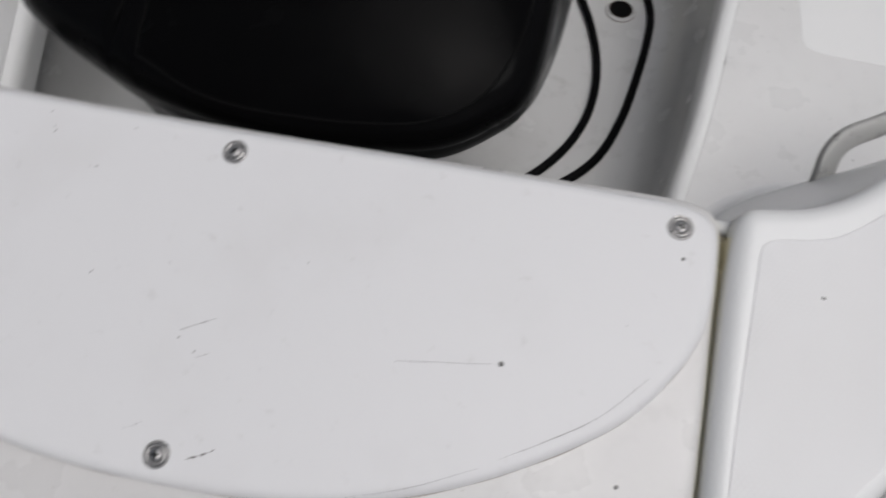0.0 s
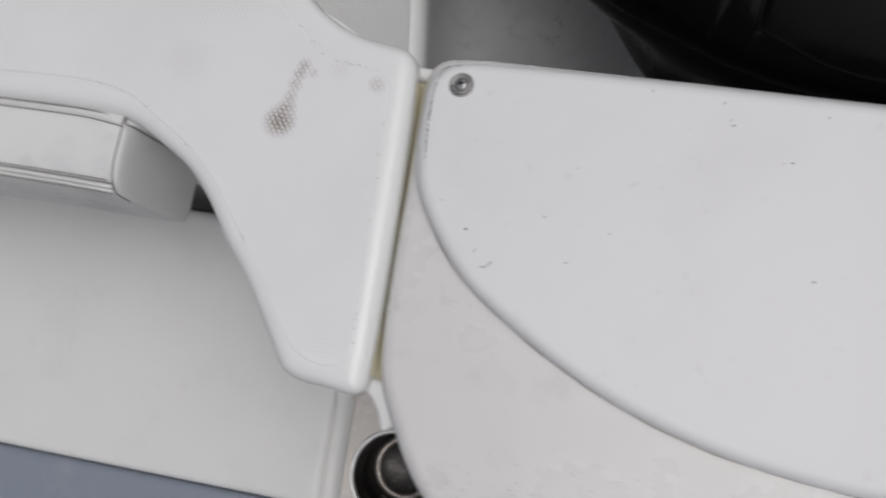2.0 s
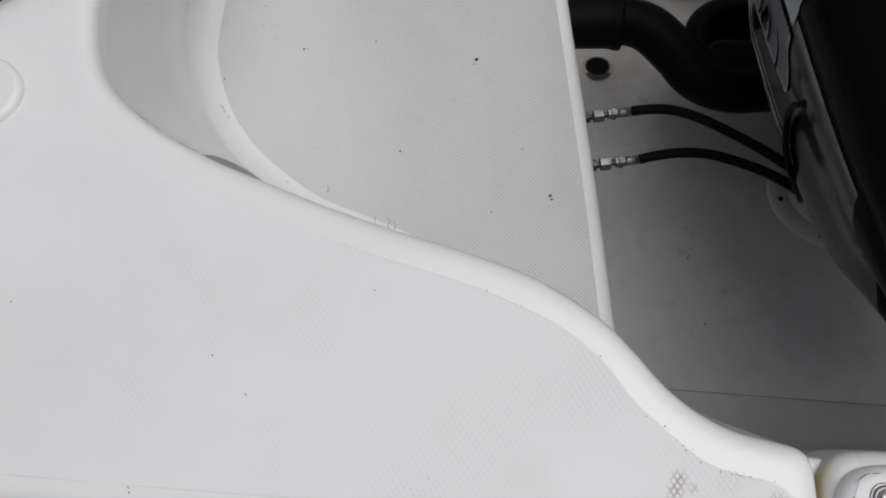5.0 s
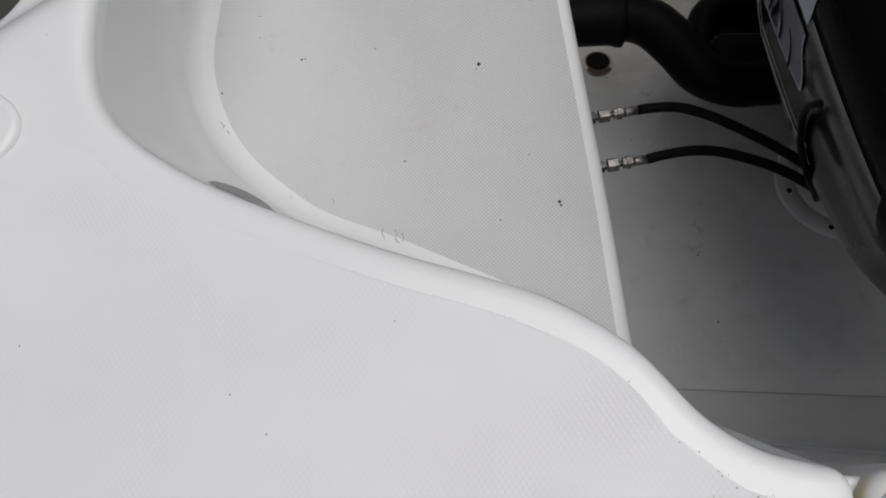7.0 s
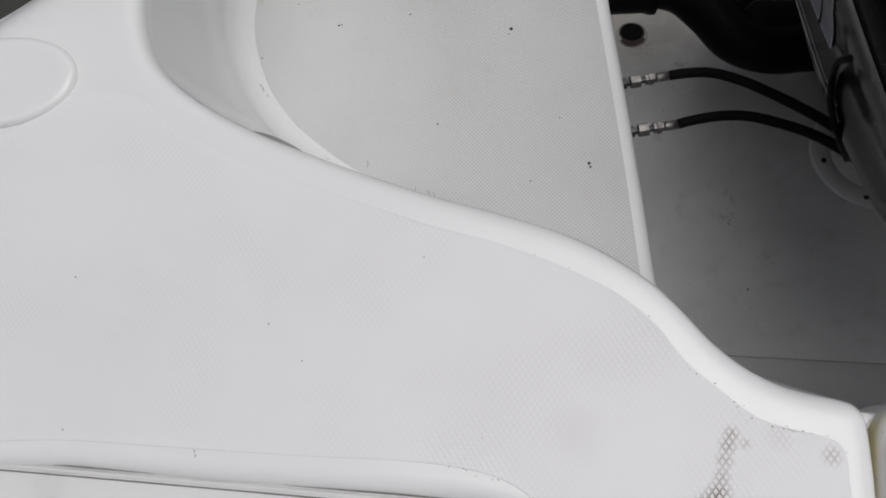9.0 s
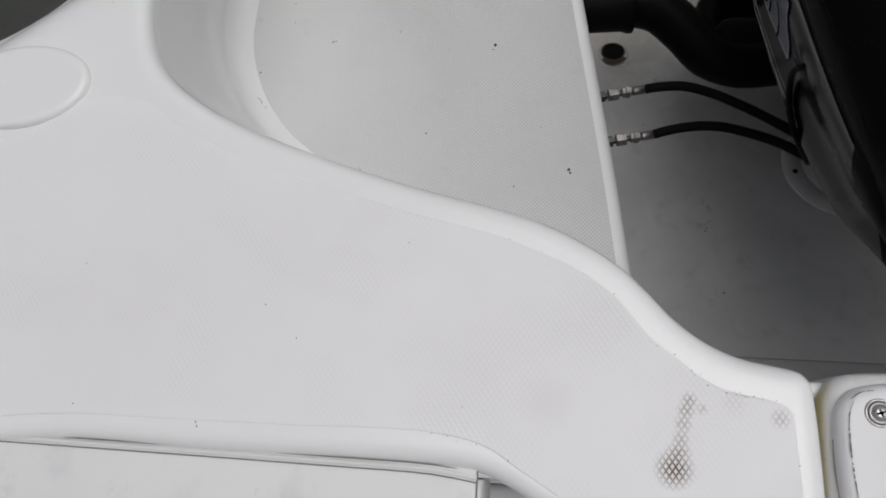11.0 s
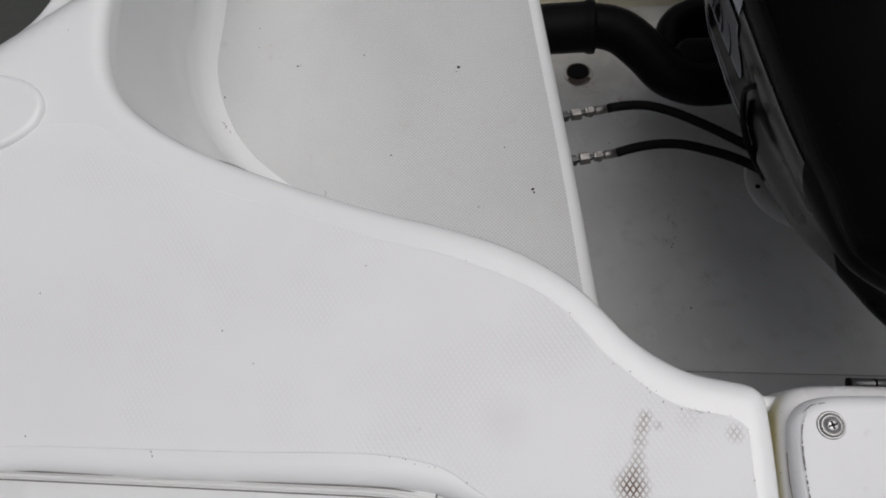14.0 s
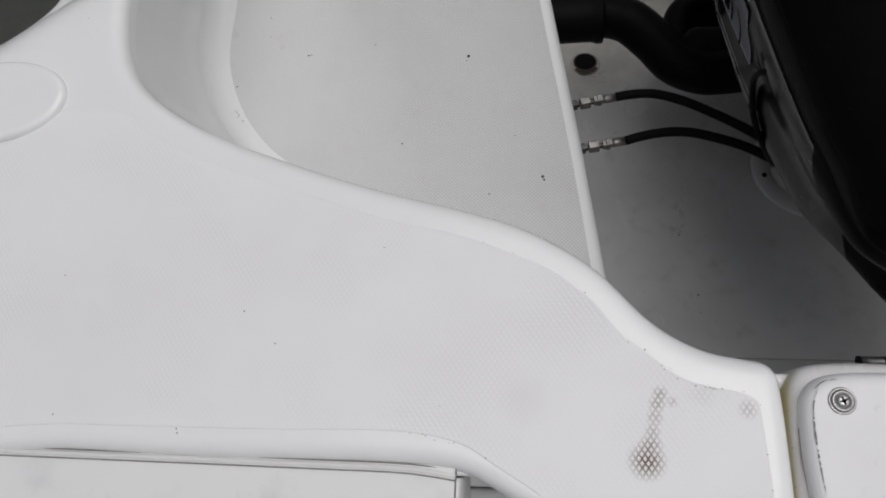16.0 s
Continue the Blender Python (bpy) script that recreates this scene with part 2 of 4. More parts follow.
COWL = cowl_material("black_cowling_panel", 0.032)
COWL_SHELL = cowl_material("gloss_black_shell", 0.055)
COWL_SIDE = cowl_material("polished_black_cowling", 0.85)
BLACK_PLASTIC = Mat("matt_black_plastic", (0.004, 0.004, 0.0045), rough=0.5, spec=0.06).done()


def rubber_material(name, color, rough):
    m = Mat(name, color, rough=rough, spec=0.06)
    m.tint(m.ramp(m.noise(30.0, 5), 0.5, 0.75, 0, 0.5), tuple(2.2 * c for c in color))
    m.bump(m.noise(500.0, 3), 0.25, 0.0005)
    return m.done()


RUBBER = rubber_material("black_rubber", (0.003, 0.003, 0.0033), 0.45)
HOSE_RUBBER = rubber_material("worn_black_hose", (0.006, 0.006, 0.006), 0.55)
def dull_material():
    m = Mat("dull_painted_metal", (0.40, 0.40, 0.385), rough=0.5, metal=0.25)
    m.tint(m.ramp(m.noise(70.0, 5), 0.52, 0.7, 0, 0.8), (0.16, 0.15, 0.14))
    return m.done()


DULL = dull_material()
SILVER = Mat("silver_decal", (0.12, 0.122, 0.14), rough=0.4, metal=0.2).done()
DECAL_AND_REFLECTION = Mat("pale_decal_and_reflection", (0.30, 0.31, 0.35), rough=0.4).done()
LENS = Mat("dull_grey_lens", (0.26, 0.26, 0.25), rough=0.35).done()
DARK = Mat("dark_opening", (0.003, 0.003, 0.003), rough=0.8, spec=0.1).done()
SCUFF = Mat("dark_scuff", (0.15, 0.145, 0.14), rough=0.8).done()
SPECK = Mat("black_dirt", (0.03, 0.028, 0.025), rough=0.8).done()
GRIME = Mat("grey_grime", (0.31, 0.285, 0.26), rough=0.85).done()
BROWN_DIRT_SHADOW = Mat("pale_brown_dirt_shadow", (0.36, 0.31, 0.27), rough=0.9).done()
RUST = Mat("rust_stain", (0.045, 0.03, 0.024), rough=0.85).done()
HULL_RED = Mat("dark_maroon_gelcoat", (0.06, 0.008, 0.014), rough=0.2, coat=0.3).done()


def ground_material():
    m = Mat("dark_wet_ground", (0.035, 0.038, 0.033), rough=0.7)
    m.tint(m.ramp(m.noise(3.0, 6), 0.4, 0.7), (0.06, 0.06, 0.05))
    m.bump(m.noise(25.0, 5), 0.5, 0.01)
    return m.done()


GROUND = ground_material()


# ---- mesh helpers ----
def thing(name, label, category, at=(0, 0, 0), group="", kind=""):
    ob = new(name)
    ob.location = at
    ob.empty_display_size = 0.05
    return tagged(ob, label, category, group, kind)


def link(name, bm, material, parent=None, label="", smooth=True):
    """One mesh object out of a bmesh whose coordinates are in the world."""
    bmesh.ops.recalc_face_normals(bm, faces=bm.faces)
    me = bpy.data.meshes.new(name)
    bm.to_mesh(me)
    bm.free()
    for p in me.polygons:
        p.use_smooth = smooth
    me.materials.append(material)
    ob = new(name, me)
    if parent is not None:
        ob.parent = parent
        place = parent.location + (parent.parent.location if parent.parent else Vector())
        ob.matrix_parent_inverse = Matrix.Translation(-place)
    if label:
        tagged(ob, label)
    return ob


def part(name, bm, material, parent, label="", smooth=True):
    return link(name, bm, material, parent, label, smooth)


def spline(points, step=0.005, closed=False):
    """A smooth line through the points, sampled evenly (Catmull-Rom, centripetal)."""
    p = [np.array(q, float) for q in points]
    n = len(p)
    out = []
    for k in range(n if closed else n - 1):
        if closed:
            a, b, c, d = p[k - 1], p[k], p[(k + 1) % n], p[(k + 2) % n]
        else:
            a, b, c, d = p[max(k - 1, 0)], p[k], p[k + 1], p[min(k + 2, n - 1)]
        if not closed and k == 0:
            a = b - (c - b)
        if not closed and k == n - 2:
            d = c + (c - b)
        t0, t1 = 0.0, max(np.linalg.norm(b - a), 1e-6) ** 0.5
        t2 = t1 + max(np.linalg.norm(c - b), 1e-6) ** 0.5
        t3 = t2 + max(np.linalg.norm(d - c), 1e-6) ** 0.5
        m = max(2, int(np.linalg.norm(c - b) / step))
        for t in np.linspace(t1, t2, m, endpoint=False):
            a1 = (t1 - t) / (t1 - t0) * a + (t - t0) / (t1 - t0) * b
            a2 = (t2 - t) / (t2 - t1) * b + (t - t1) / (t2 - t1) * c
            a3 = (t3 - t) / (t3 - t2) * c + (t - t2) / (t3 - t2) * d
            b1 = (t2 - t) / (t2 - t0) * a1 + (t - t0) / (t2 - t0) * a2
            b2 = (t3 - t) / (t3 - t1) * a2 + (t - t1) / (t3 - t1) * a3
            out.append((t2 - t) / (t2 - t1) * b1 + (t - t1) / (t2 - t1) * b2)
    if not closed:
        out.append(p[-1])
    return np.array(out)


def resample(line, count):
    """The line cut into equal lengths."""
    seg = np.r_[0, np.cumsum(np.linalg.norm(np.diff(line, axis=0), axis=1))]
    at = np.linspace(0, seg[-1], count)
    return np.stack([np.interp(at, seg, line[:, k]) for k in range(line.shape[1])], 1)


def edge_distance(pts, loop):
    a, b = loop, np.roll(loop, -1, 0)
    best = np.full(len(pts), 9.0)
    ab = b - a
    ll = np.maximum((ab ** 2).sum(1), 1e-12)
    for i in range(0, len(pts), 400):
        q = pts[i : i + 400, None]
        t = np.clip(((q - a) * ab).sum(-1) / ll, 0, 1)
        best[i : i + 400] = np.linalg.norm(q - (a + t[..., None] * ab), axis=-1).min(1)
    return best


def inside(pts, loop):
    x, y = pts[:, :1], pts[:, 1:2]
    a, b = loop, np.roll(loop, -1, 0)
    cross = ((a[:, 1] > y) != (b[:, 1] > y)) & (x < (b[:, 0] - a[:, 0]) * (y - a[:, 1]) / (b[:, 1] - a[:, 1] + 1e-12) + a[:, 0])
    return cross.sum(1) % 2 == 1


def slab(loop, top, radius, skirt, grid=0.015, bend=None, step=None):
    """A moulded panel: a flat top with rounded shoulders inside the closed outline and a skirt down to the level skirt.
    bend(x, y) adds to the height."""
    from mathutils.geometry import delaunay_2d_cdt
    loop = np.array(loop)
    area = 0.5 * np.sum(loop[:, 0] * np.roll(loop[:, 1], -1) - np.roll(loop[:, 0], -1) * loop[:, 1])
    if area < 0:
        loop = loop[::-1]
    tang = np.roll(loop, -1, 0) - np.roll(loop, 1, 0)
    inward = np.stack([-tang[:, 1], tang[:, 0]], 1) / np.linalg.norm(tang, axis=1, keepdims=True)
    pts = [loop]
    for f in (0.06, 0.2, 0.4, 0.65, 1.0, 1.25):
        ring = loop + inward * radius * f
        keep = inside(ring, loop) & (edge_distance(ring, loop) > radius * f * 0.96)
        pts.append(ring[keep])
    lo, hi = loop.min(0), loop.max(0)
    gx, gy = np.meshgrid(np.arange(lo[0], hi[0], grid), np.arange(lo[1], hi[1], grid))
    g = np.stack([gx.ravel(), gy.ravel()], 1)
    g = g[inside(g, loop)]
    g = g[edge_distance(g, loop) > radius * 1.35 + 0.001]
    pts.append(g)
    flat = np.concatenate(pts)
    n = len(loop)
    verts, _, faces, _, _, _ = delaunay_2d_cdt([Vector(p) for p in flat], [(k, (k + 1) % n) for k in range(n)], [], 1, 1e-7)
    co = np.array([tuple(v) for v in verts])
    d = np.minimum(edge_distance(co, loop), radius)
    z = top - radius + np.sqrt(np.maximum(radius ** 2 - (radius - d) ** 2, 0))
    if bend is not None:
        z = z + bend(co[:, 0], co[:, 1])
    bm = bmesh.new()
    vs = [bm.verts.new((p[0], p[1], h)) for p, h in zip(co, z)]
    for f in faces:
        if len(set(f)) == len(f):
            bm.faces.new([vs[k] for k in f])
    rim = [e for e in bm.edges if e.is_boundary]
    made = bmesh.ops.extrude_edge_only(bm, edges=rim)["geom"]
    for v in made:
        if isinstance(v, bmesh.types.BMVert):
            v.co.z = min(skirt, v.co.z)
    return bm


def loft(rows):
    """A skin through rows of equally many points."""
    bm = bmesh.new()
    vs = [[bm.verts.new(p) for p in row] for row in rows]
    for a, b in zip(vs, vs[1:]):
        for k in range(len(a) - 1):
            bm.faces.new((a[k], a[k + 1], b[k + 1], b[k]))
    return bm


def ring_loft(rings, cap_top=True, cap_bottom=True):
    bm = bmesh.new()
    vs = [[bm.verts.new(p) for p in ring] for ring in rings]
    for a, b in zip(vs, vs[1:]):
        for k in range(len(a)):
            j = (k + 1) % len(a)
            bm.faces.new((a[k], a[j], b[j], b[k]))
    if cap_bottom:
        bm.faces.new(vs[0][::-1])
    if cap_top:
        bm.faces.new(vs[-1])
    return bm


def tube(points, radius, sides=12, step=0.008, squash=1.0):
    """A round bar along a smooth line; radius may be a number or a function of the way along (0 to 1)."""
    line = spline(points, step)
    rings = []
    up = np.array((0.0, 0.0, 1.0))
    for k, p in enumerate(line):
        t = line[min(k + 1, len(line) - 1)] - line[max(k - 1, 0)]
        t = t / np.linalg.norm(t)
        if abs(t @ up) > 0.95:
            up = np.array((0.0, 1.0, 0.0))
        s = np.cross(t, up)
        s /= np.linalg.norm(s)
        u = np.cross(s, t)
        r = radius(k / (len(line) - 1)) if callable(radius) else radius
        rings.append([p + r * (math.cos(a) * s + squash * math.sin(a) * u) for a in np.linspace(0, 2 * math.pi, sides, endpoint=False)])
    return ring_loft(rings)


def turned(profile, at=(0, 0, 0), axis=(0, 0, 1), sides=28):
    """A turned body: (radius, height) pairs round an axis."""
    q = Vector(axis).to_track_quat("Z", "Y").to_matrix()
    bm = bmesh.new()
    rows = []
    for r, h in profile:
        if r < 1e-6:
            rows.append([bm.verts.new(Vector(at) + q @ Vector((0, 0, h)))])
        else:
            rows.append([bm.verts.new(Vector(at) + q @ Vector((r * math.cos(a), r * math.sin(a), h))) for a in np.linspace(0, 2 * math.pi, sides, endpoint=False)])
    for a, b in zip(rows, rows[1:]):
        for k in range(sides):
            j = (k + 1) % sides
            quad = [a[k % len(a)], a[j % len(a)], b[j % len(b)], b[k % len(b)]]
            uniq = list(dict.fromkeys(quad))
            if len(uniq) > 2:
                bm.faces.new(uniq)
    return bm


def block(x0, x1, y0, y1, z0, z1, bevel=0.0, segs=2):
    bm = bmesh.new()
    bmesh.ops.create_cube(bm, size=1)
    for v in bm.verts:
        v.co = Vector(((x0, x1)[v.co.x > 0], (y0, y1)[v.co.y > 0], (z0, z1)[v.co.z > 0]))
    if bevel:
        bmesh.ops.bevel(bm, geom=bm.edges[:], offset=bevel, segments=segs, affect="EDGES", profile=0.5)
    return bm


def mark(points, width, z, seed):
    """A thin uneven smear lying on a surface."""
    line = spline(points, 0.0015)
    rnd = random.Random(seed)
    bm = bmesh.new()
    rows = []
    for k, p in enumerate(line):
        t = line[min(k + 1, len(line) - 1)] - line[max(k - 1, 0)]
        t = t / np.linalg.norm(t)
        w = width * rnd.uniform(0.25, 1.0) * (0.4 + 0.6 * math.sin(math.pi * (k + 0.5) / len(line)))
        rows.append([bm.verts.new((p[0] + s * w * -t[1] / 2, p[1] + s * w * t[0] / 2, z)) for s in (-1, 1)])
    for a, b in zip(rows, rows[1:]):
        if rnd.random() < 0.86:
            bm.faces.new((a[0], a[1], b[1], b[0]))
    for v in [v for v in bm.verts if not v.link_faces]:
        bm.verts.remove(v)
    return bm


def scattered(places, z):
    """Tiny flat grains of dirt at the places (x, y, radius)."""
    bm = bmesh.new()
    for x, y, r in places:
        bm.faces.new([bm.verts.new((x + r * math.cos(a), y + 0.8 * r * math.sin(a), z)) for a in (0.2, 1.3, 2.6, 3.9, 5.2)])
    return bm


def along(points, spacing, keep, spread, seed):
    """Places of grains caught along an edge."""
    rnd = random.Random(seed)
    return [(p[0] + rnd.gauss(0, spread), p[1] + rnd.gauss(0, spread), rnd.uniform(0.0003, 0.0008)) for p in spline(points, spacing) if rnd.random() < keep]


MID = 0.36  # the boat's centre line


def mirrored(points):
    return [(2 * MID - p[0], *p[1:]) for p in points]


# ---- ground and hull ----
bm = bmesh.new()
bmesh.ops.create_grid(bm, x_segments=8, y_segments=8, size=400)
for v in bm.verts:
    v.co.z = -1.6
tagged(link("ground", bm, GROUND), "dark damp ground far below the boat", "ground", kind="structure")

AFT_EDGE = [(-0.0425, 0.020), (-0.050, 0.0275), (-0.063, 0.0305), (-0.092, 0.036), (-0.117, 0.047), (-0.139, 0.063), (-0.160, 0.085), (-0.180, 0.104),
            (-0.210, 0.1235), (-0.243, 0.139), (-0.290, 0.153), (-0.343, 0.166), (-0.395, 0.181), (-0.443, 0.197), (-0.500, 0.218), (-0.545, 0.240),
            (-0.580, 0.264), (-0.599, 0.285), (-0.611, 0.312), (-0.618, 0.345), (-0.620, 0.390), (-0.617, 0.500), (-0.612, 0.62), (-0.610, 0.75)]
HULL_EDGE = [(-0.660, 0.78), (-0.728, 0.70), (-0.738, 0.58), (-0.750, 0.50), (-0.771, 0.443), (-0.792, 0.416), (-0.828, 0.388), (-0.90, 0.35), (-0.98, 0.32)]
FRONT_EDGE = [(-0.98, -0.052), (-0.601, -0.055), (-0.496, -0.057), (-0.350, -0.056), (-0.300, -0.058), (-0.276, -0.063), (-0.245, -0.079), (-0.217, -0.097),
              (-0.195, -0.120), (-0.172, -0.152), (-0.150, -0.178), (-0.114, -0.231), (-0.1045, -0.2445), (-0.090, -0.2505), (-0.070, -0.2520), (-0.042, -0.2535),
              (-0.036, -0.247), (-0.035, -0.235), (-0.0395, 0.0)]
PANEL = [(-0.060, -0.003), (-0.068, 0.003), (-0.096, 0.008), (-0.116, 0.0145), (-0.140, 0.032), (-0.160, 0.048), (-0.181, 0.073), (-0.212, 0.097),
         (-0.248, 0.113), (-0.285, 0.126), (-0.347, 0.141), (-0.411, 0.160), (-0.479, 0.180), (-0.528, 0.199), (-0.573, 0.221), (-0.601, 0.242),
         (-0.663, 0.243), (-0.690, 0.224), (-0.720, 0.207), (-0.780, 0.200), (-0.960, 0.200), (-0.965, -0.033), (-0.597, -0.035), (-0.444, -0.034),
         (-0.321, -0.033), (-0.280, -0.041), (-0.258, -0.054), (-0.220, -0.077), (-0.190, -0.103), (-0.165, -0.135), (-0.133, -0.176), (-0.100, -0.222),
         (-0.088, -0.231), (-0.070, -0.235), (-0.053, -0.230), (-0.050, -0.220), (-0.057, -0.030)]
BASE_EDGE = [(-0.135, 0.094), (-0.167, 0.124), (-0.215, 0.160), (-0.27, 0.190), (-0.35, 0.222), (-0.412, 0.246), (-0.507, 0.279), (-0.561, 0.312), (-0.612, 0.354), (-0.654, 0.410),
             (-0.685, 0.496), (-0.686, 0.60), (-0.687, 0.75)]
STARBOARD_BASE = [(-0.070, 0.11), (-0.116, 0.158), (-0.147, 0.181), (-0.181, 0.198), (-0.216, 0.209), (-0.251, 0.220), (-0.285, 0.236), (-0.333, 0.258), (-0.42, 0.290), (-0.507, 0.32), (-0.561, 0.345),
                  (-0.612, 0.384), (-0.654, 0.440), (-0.685, 0.52), (-0.686, 0.62), (-0.687, 0.75)]
PLATFORM = -0.342


def sheer(x, y):
    """The gunwale rolls down towards the stern corner and the hull side."""
    w = np.clip(((-0.64 - x) * 0.6 + (y - 0.30) * 0.8 - 0.055) / 0.13, 0, 1)
    return -0.10 * w * w * (3 - 2 * w)


FILLET = 0.030  # radius of the hollow where the recess wall meets the platform


def recess_foot(edge, count=110):
    """The line where the recess wall would meet the platform, and the way from it out over the platform."""
    foot = resample(spline(edge, 0.006), count)
    tang = np.gradient(foot, axis=0)
    return foot, np.stack([tang[:, 1], -tang[:, 0]], 1) / np.linalg.norm(tang, axis=1, keepdims=True)


def side_deck(mirror):
    flip = mirrored if mirror else list
    deck = thing("transom_deck", "white moulded fibreglass deck top with a rolled edge beside the motor well", "boat deck", kind="structure")
    loop = spline(flip(AFT_EDGE + HULL_EDGE + FRONT_EDGE), 0.006, closed=True)
    bend = (lambda x, y: sheer(2 * MID - x, y)) if mirror else sheer
    part("moulding", slab(loop, 0.0, 0.013, -0.024, 0.014, bend), GELCOAT, deck)
    part("nonslip_panel", slab(spline(flip(PANEL), 0.006, closed=True), 0.0008, 0.0007, -0.004, 0.03), NONSKID, deck, "white diamond-textured non-slip panel with brown stains")
    # the wall from under the rolled edge down to the platform
    top = np.array([(*p, -0.012 + sheer(np.array(p[0]), np.array(p[1]))) for p in spline(AFT_EDGE, 0.006)])
    count, r = 110, 0.020 if mirror else FILLET
    top = resample(top, count)
    foot, out = recess_foot(STARBOARD_BASE if mirror else BASE_EDGE, count)
    foot = foot - (r if mirror else 0.011) * out
    rows = [[(p[0], p[1], p[2]) for p in top]]
    for f in (0.08, 0.18, 0.3, 0.42, 0.54, 0.66, 0.78, 0.9):
        rows.append([(*(a[:2] + (0.75 * f + 0.25 * f * f * (3 - 2 * f)) * (b - a[:2])), (1 - f) * a[2] + f * (PLATFORM + r)) for a, b in zip(top, foot)])
    for a in np.linspace(0, math.pi / 2, 8):
        rows.append([(*(b + r * o * (1 - math.cos(a))), PLATFORM + 0.0005 + r * (1 - math.sin(a))) for b, o in zip(foot, out)])
    rows.append([(*(b + (r + 0.012) * o), PLATFORM - 0.003) for b, o in zip(foot, out)])
    part("recess_wall", loft([flip(row) for row in rows]), GELCOAT, deck, "smooth white curved wall down to the swim platform")
    # hull side below the outer edge
    edge = spline(HULL_EDGE[1:], 0.02)
    lip = [(p[0], p[1], -0.02 + float(sheer(np.array(p[0]), np.array(p[1])))) for p in edge]
    out = np.array([(-0.75, 0.66)] * len(lip))
    rows = [lip]
    for d, z in ((0.006, -0.05), (0.004, -0.08)):
        rows.append([(p[0] + d * o[0], p[1] + d * o[1], p[2] + z) for p, o in zip(lip, out)])
    part("gunwale_lip", loft([flip(r) for r in rows]), HULL_RED, deck, "dark maroon painted edge under the gunwale")
    hull_rows = [[(p[0] + d * o[0], p[1] + d * o[1], z if k else p[2] - 0.07) for p, o in zip(lip, out)] for k, (d, z) in enumerate(((0.004, 0), (0.0, -0.5), (-0.06, -1.1)))]
    part("hull_side", loft([flip(r) for r in hull_rows]), HULL_RED, deck, "dark maroon painted hull side")
    rail = [(p[0] + 0.006 * o[0], p[1] + 0.006 * o[1], p[2] - 0.066) for p, o in zip(lip, out)]
    part("rub_rail", tube(flip(rail), 0.009, 8, 0.02), STEEL, deck, "thin bright rub rail strip")
    return deck


port_deck = side_deck(False)
starboard_deck = side_deck(True)

# the hull below the decks, down to its keel on the ground
hull = thing("hull", "dark maroon fibreglass hull below the decks", "boat hull", kind="structure")
SIDE = [(-0.700, -0.392), (-0.692, -0.80), (-0.620, -1.15), (MID, -1.598)]
ways = np.linspace(-1.09, 1.138, 12)
part("hull_bottom", loft([[(x, y, z) for y in ways] for x, z in SIDE + mirrored(SIDE)[-2::-1]]), HULL_RED, hull, smooth=False)
transom = SIDE + mirrored(SIDE)[-2::-1] + [(0.962, -0.392), (0.945, -0.615), (-0.315, -0.615), (-0.332, -0.392)]
for y, outline in ((1.139, transom), (-1.088, [(-0.70, -0.662)] + SIDE[1:] + mirrored(SIDE)[-2:0:-1] + [(1.42, -0.662)])):
    bm = bmesh.new()
    bm.faces.new([bm.verts.new((x, y, z)) for x, z in outline])
    part("transom" if y > 0 else "bulkhead", bm, HULL_RED, hull, smooth=False)
# unseen sides added to close the cockpit; they also dim the seat's outer end
for side in (list, mirrored):
    xs = sorted(p[0] for p in side([(-1.105, 0), (-1.065, 0)]))
    part("cockpit_side", block(*xs, -1.09, 0.30, -0.66, -0.03, 0.01), GELCOAT, hull, "plain white cockpit side added out of view")

# oval raised boss on the corner of the deck
boss = [(-0.727 + 0.068 * math.cos(a) - 0.008 * math.sin(a), 0.2545 + 0.041 * math.sin(a) + 0.010 * math.cos(a)) for a in np.linspace(0, 2 * math.pi, 60, endpoint=False)]
part("raised_oval", slab(np.array(boss), 0.0065, 0.006, -0.03, 0.02), GELCOAT, port_deck, "smooth raised white oval moulded on the deck corner")

# ---- swim platforms ----
LEFT_LIP = [(-0.097, 0.02), (-0.120, 0.154), (-0.147, 0.335), (-0.191, 0.595), (-0.235, 0.86), (-0.29, 1.15)]
RIGHT_LIP = [(0.768, 0.02), (0.789, 0.146), (0.811, 0.268), (0.831, 0.439), (0.858, 0.66), (0.90, 1.15)]


def platform(lip, far, name_label, radius, shift):
    deck = thing("swim_platform", name_label, "swim platform", kind="structure")
    sgn = 1 if far < 0 else -1  # the way from the platform to the well
    line = spline(lip, 0.01)
    line = line + (sgn * shift, 0)
    loop = np.concatenate([line, spline([(lip[-1][0], lip[-1][1]), (far, lip[-1][1])], 0.05)[1:], spline([(far, lip[-1][1]), (far, lip[0][1])], 0.05)[1:],
                           spline([(far, lip[0][1]), lip[0]], 0.03)[1:-1]])
    part("moulding", slab(loop, PLATFORM, radius, PLATFORM - 0.045, 0.05), GELCOAT, deck)
    return deck, line, sgn


left_platform, left_line, _ = platform(LEFT_LIP, -0.735, "white fibreglass swim platform with a fine non-slip tread", 0.022, 0.003)
right_platform, right_line, _ = platform(RIGHT_LIP, 1.455, "white fibreglass swim platform, smooth and lightly scuffed", 0.014, 0.007)
foot, out = recess_foot(BASE_EDGE)
hollow = (foot + (FILLET - 0.010) * out)[foot[:, 1] > 0.12]
tread = np.concatenate([left_line[left_line[:, 1] > 0.1] + (-0.020, 0), np.array([(-0.62, 1.14), (-0.655, 1.1)]), hollow[::-1]])
part("nonslip_tread", slab(tread, PLATFORM + 0.0008, 0.0007, PLATFORM - 0.003, 0.05), FINE_NONSKID, left_platform, "fine dimpled off-white non-slip tread")
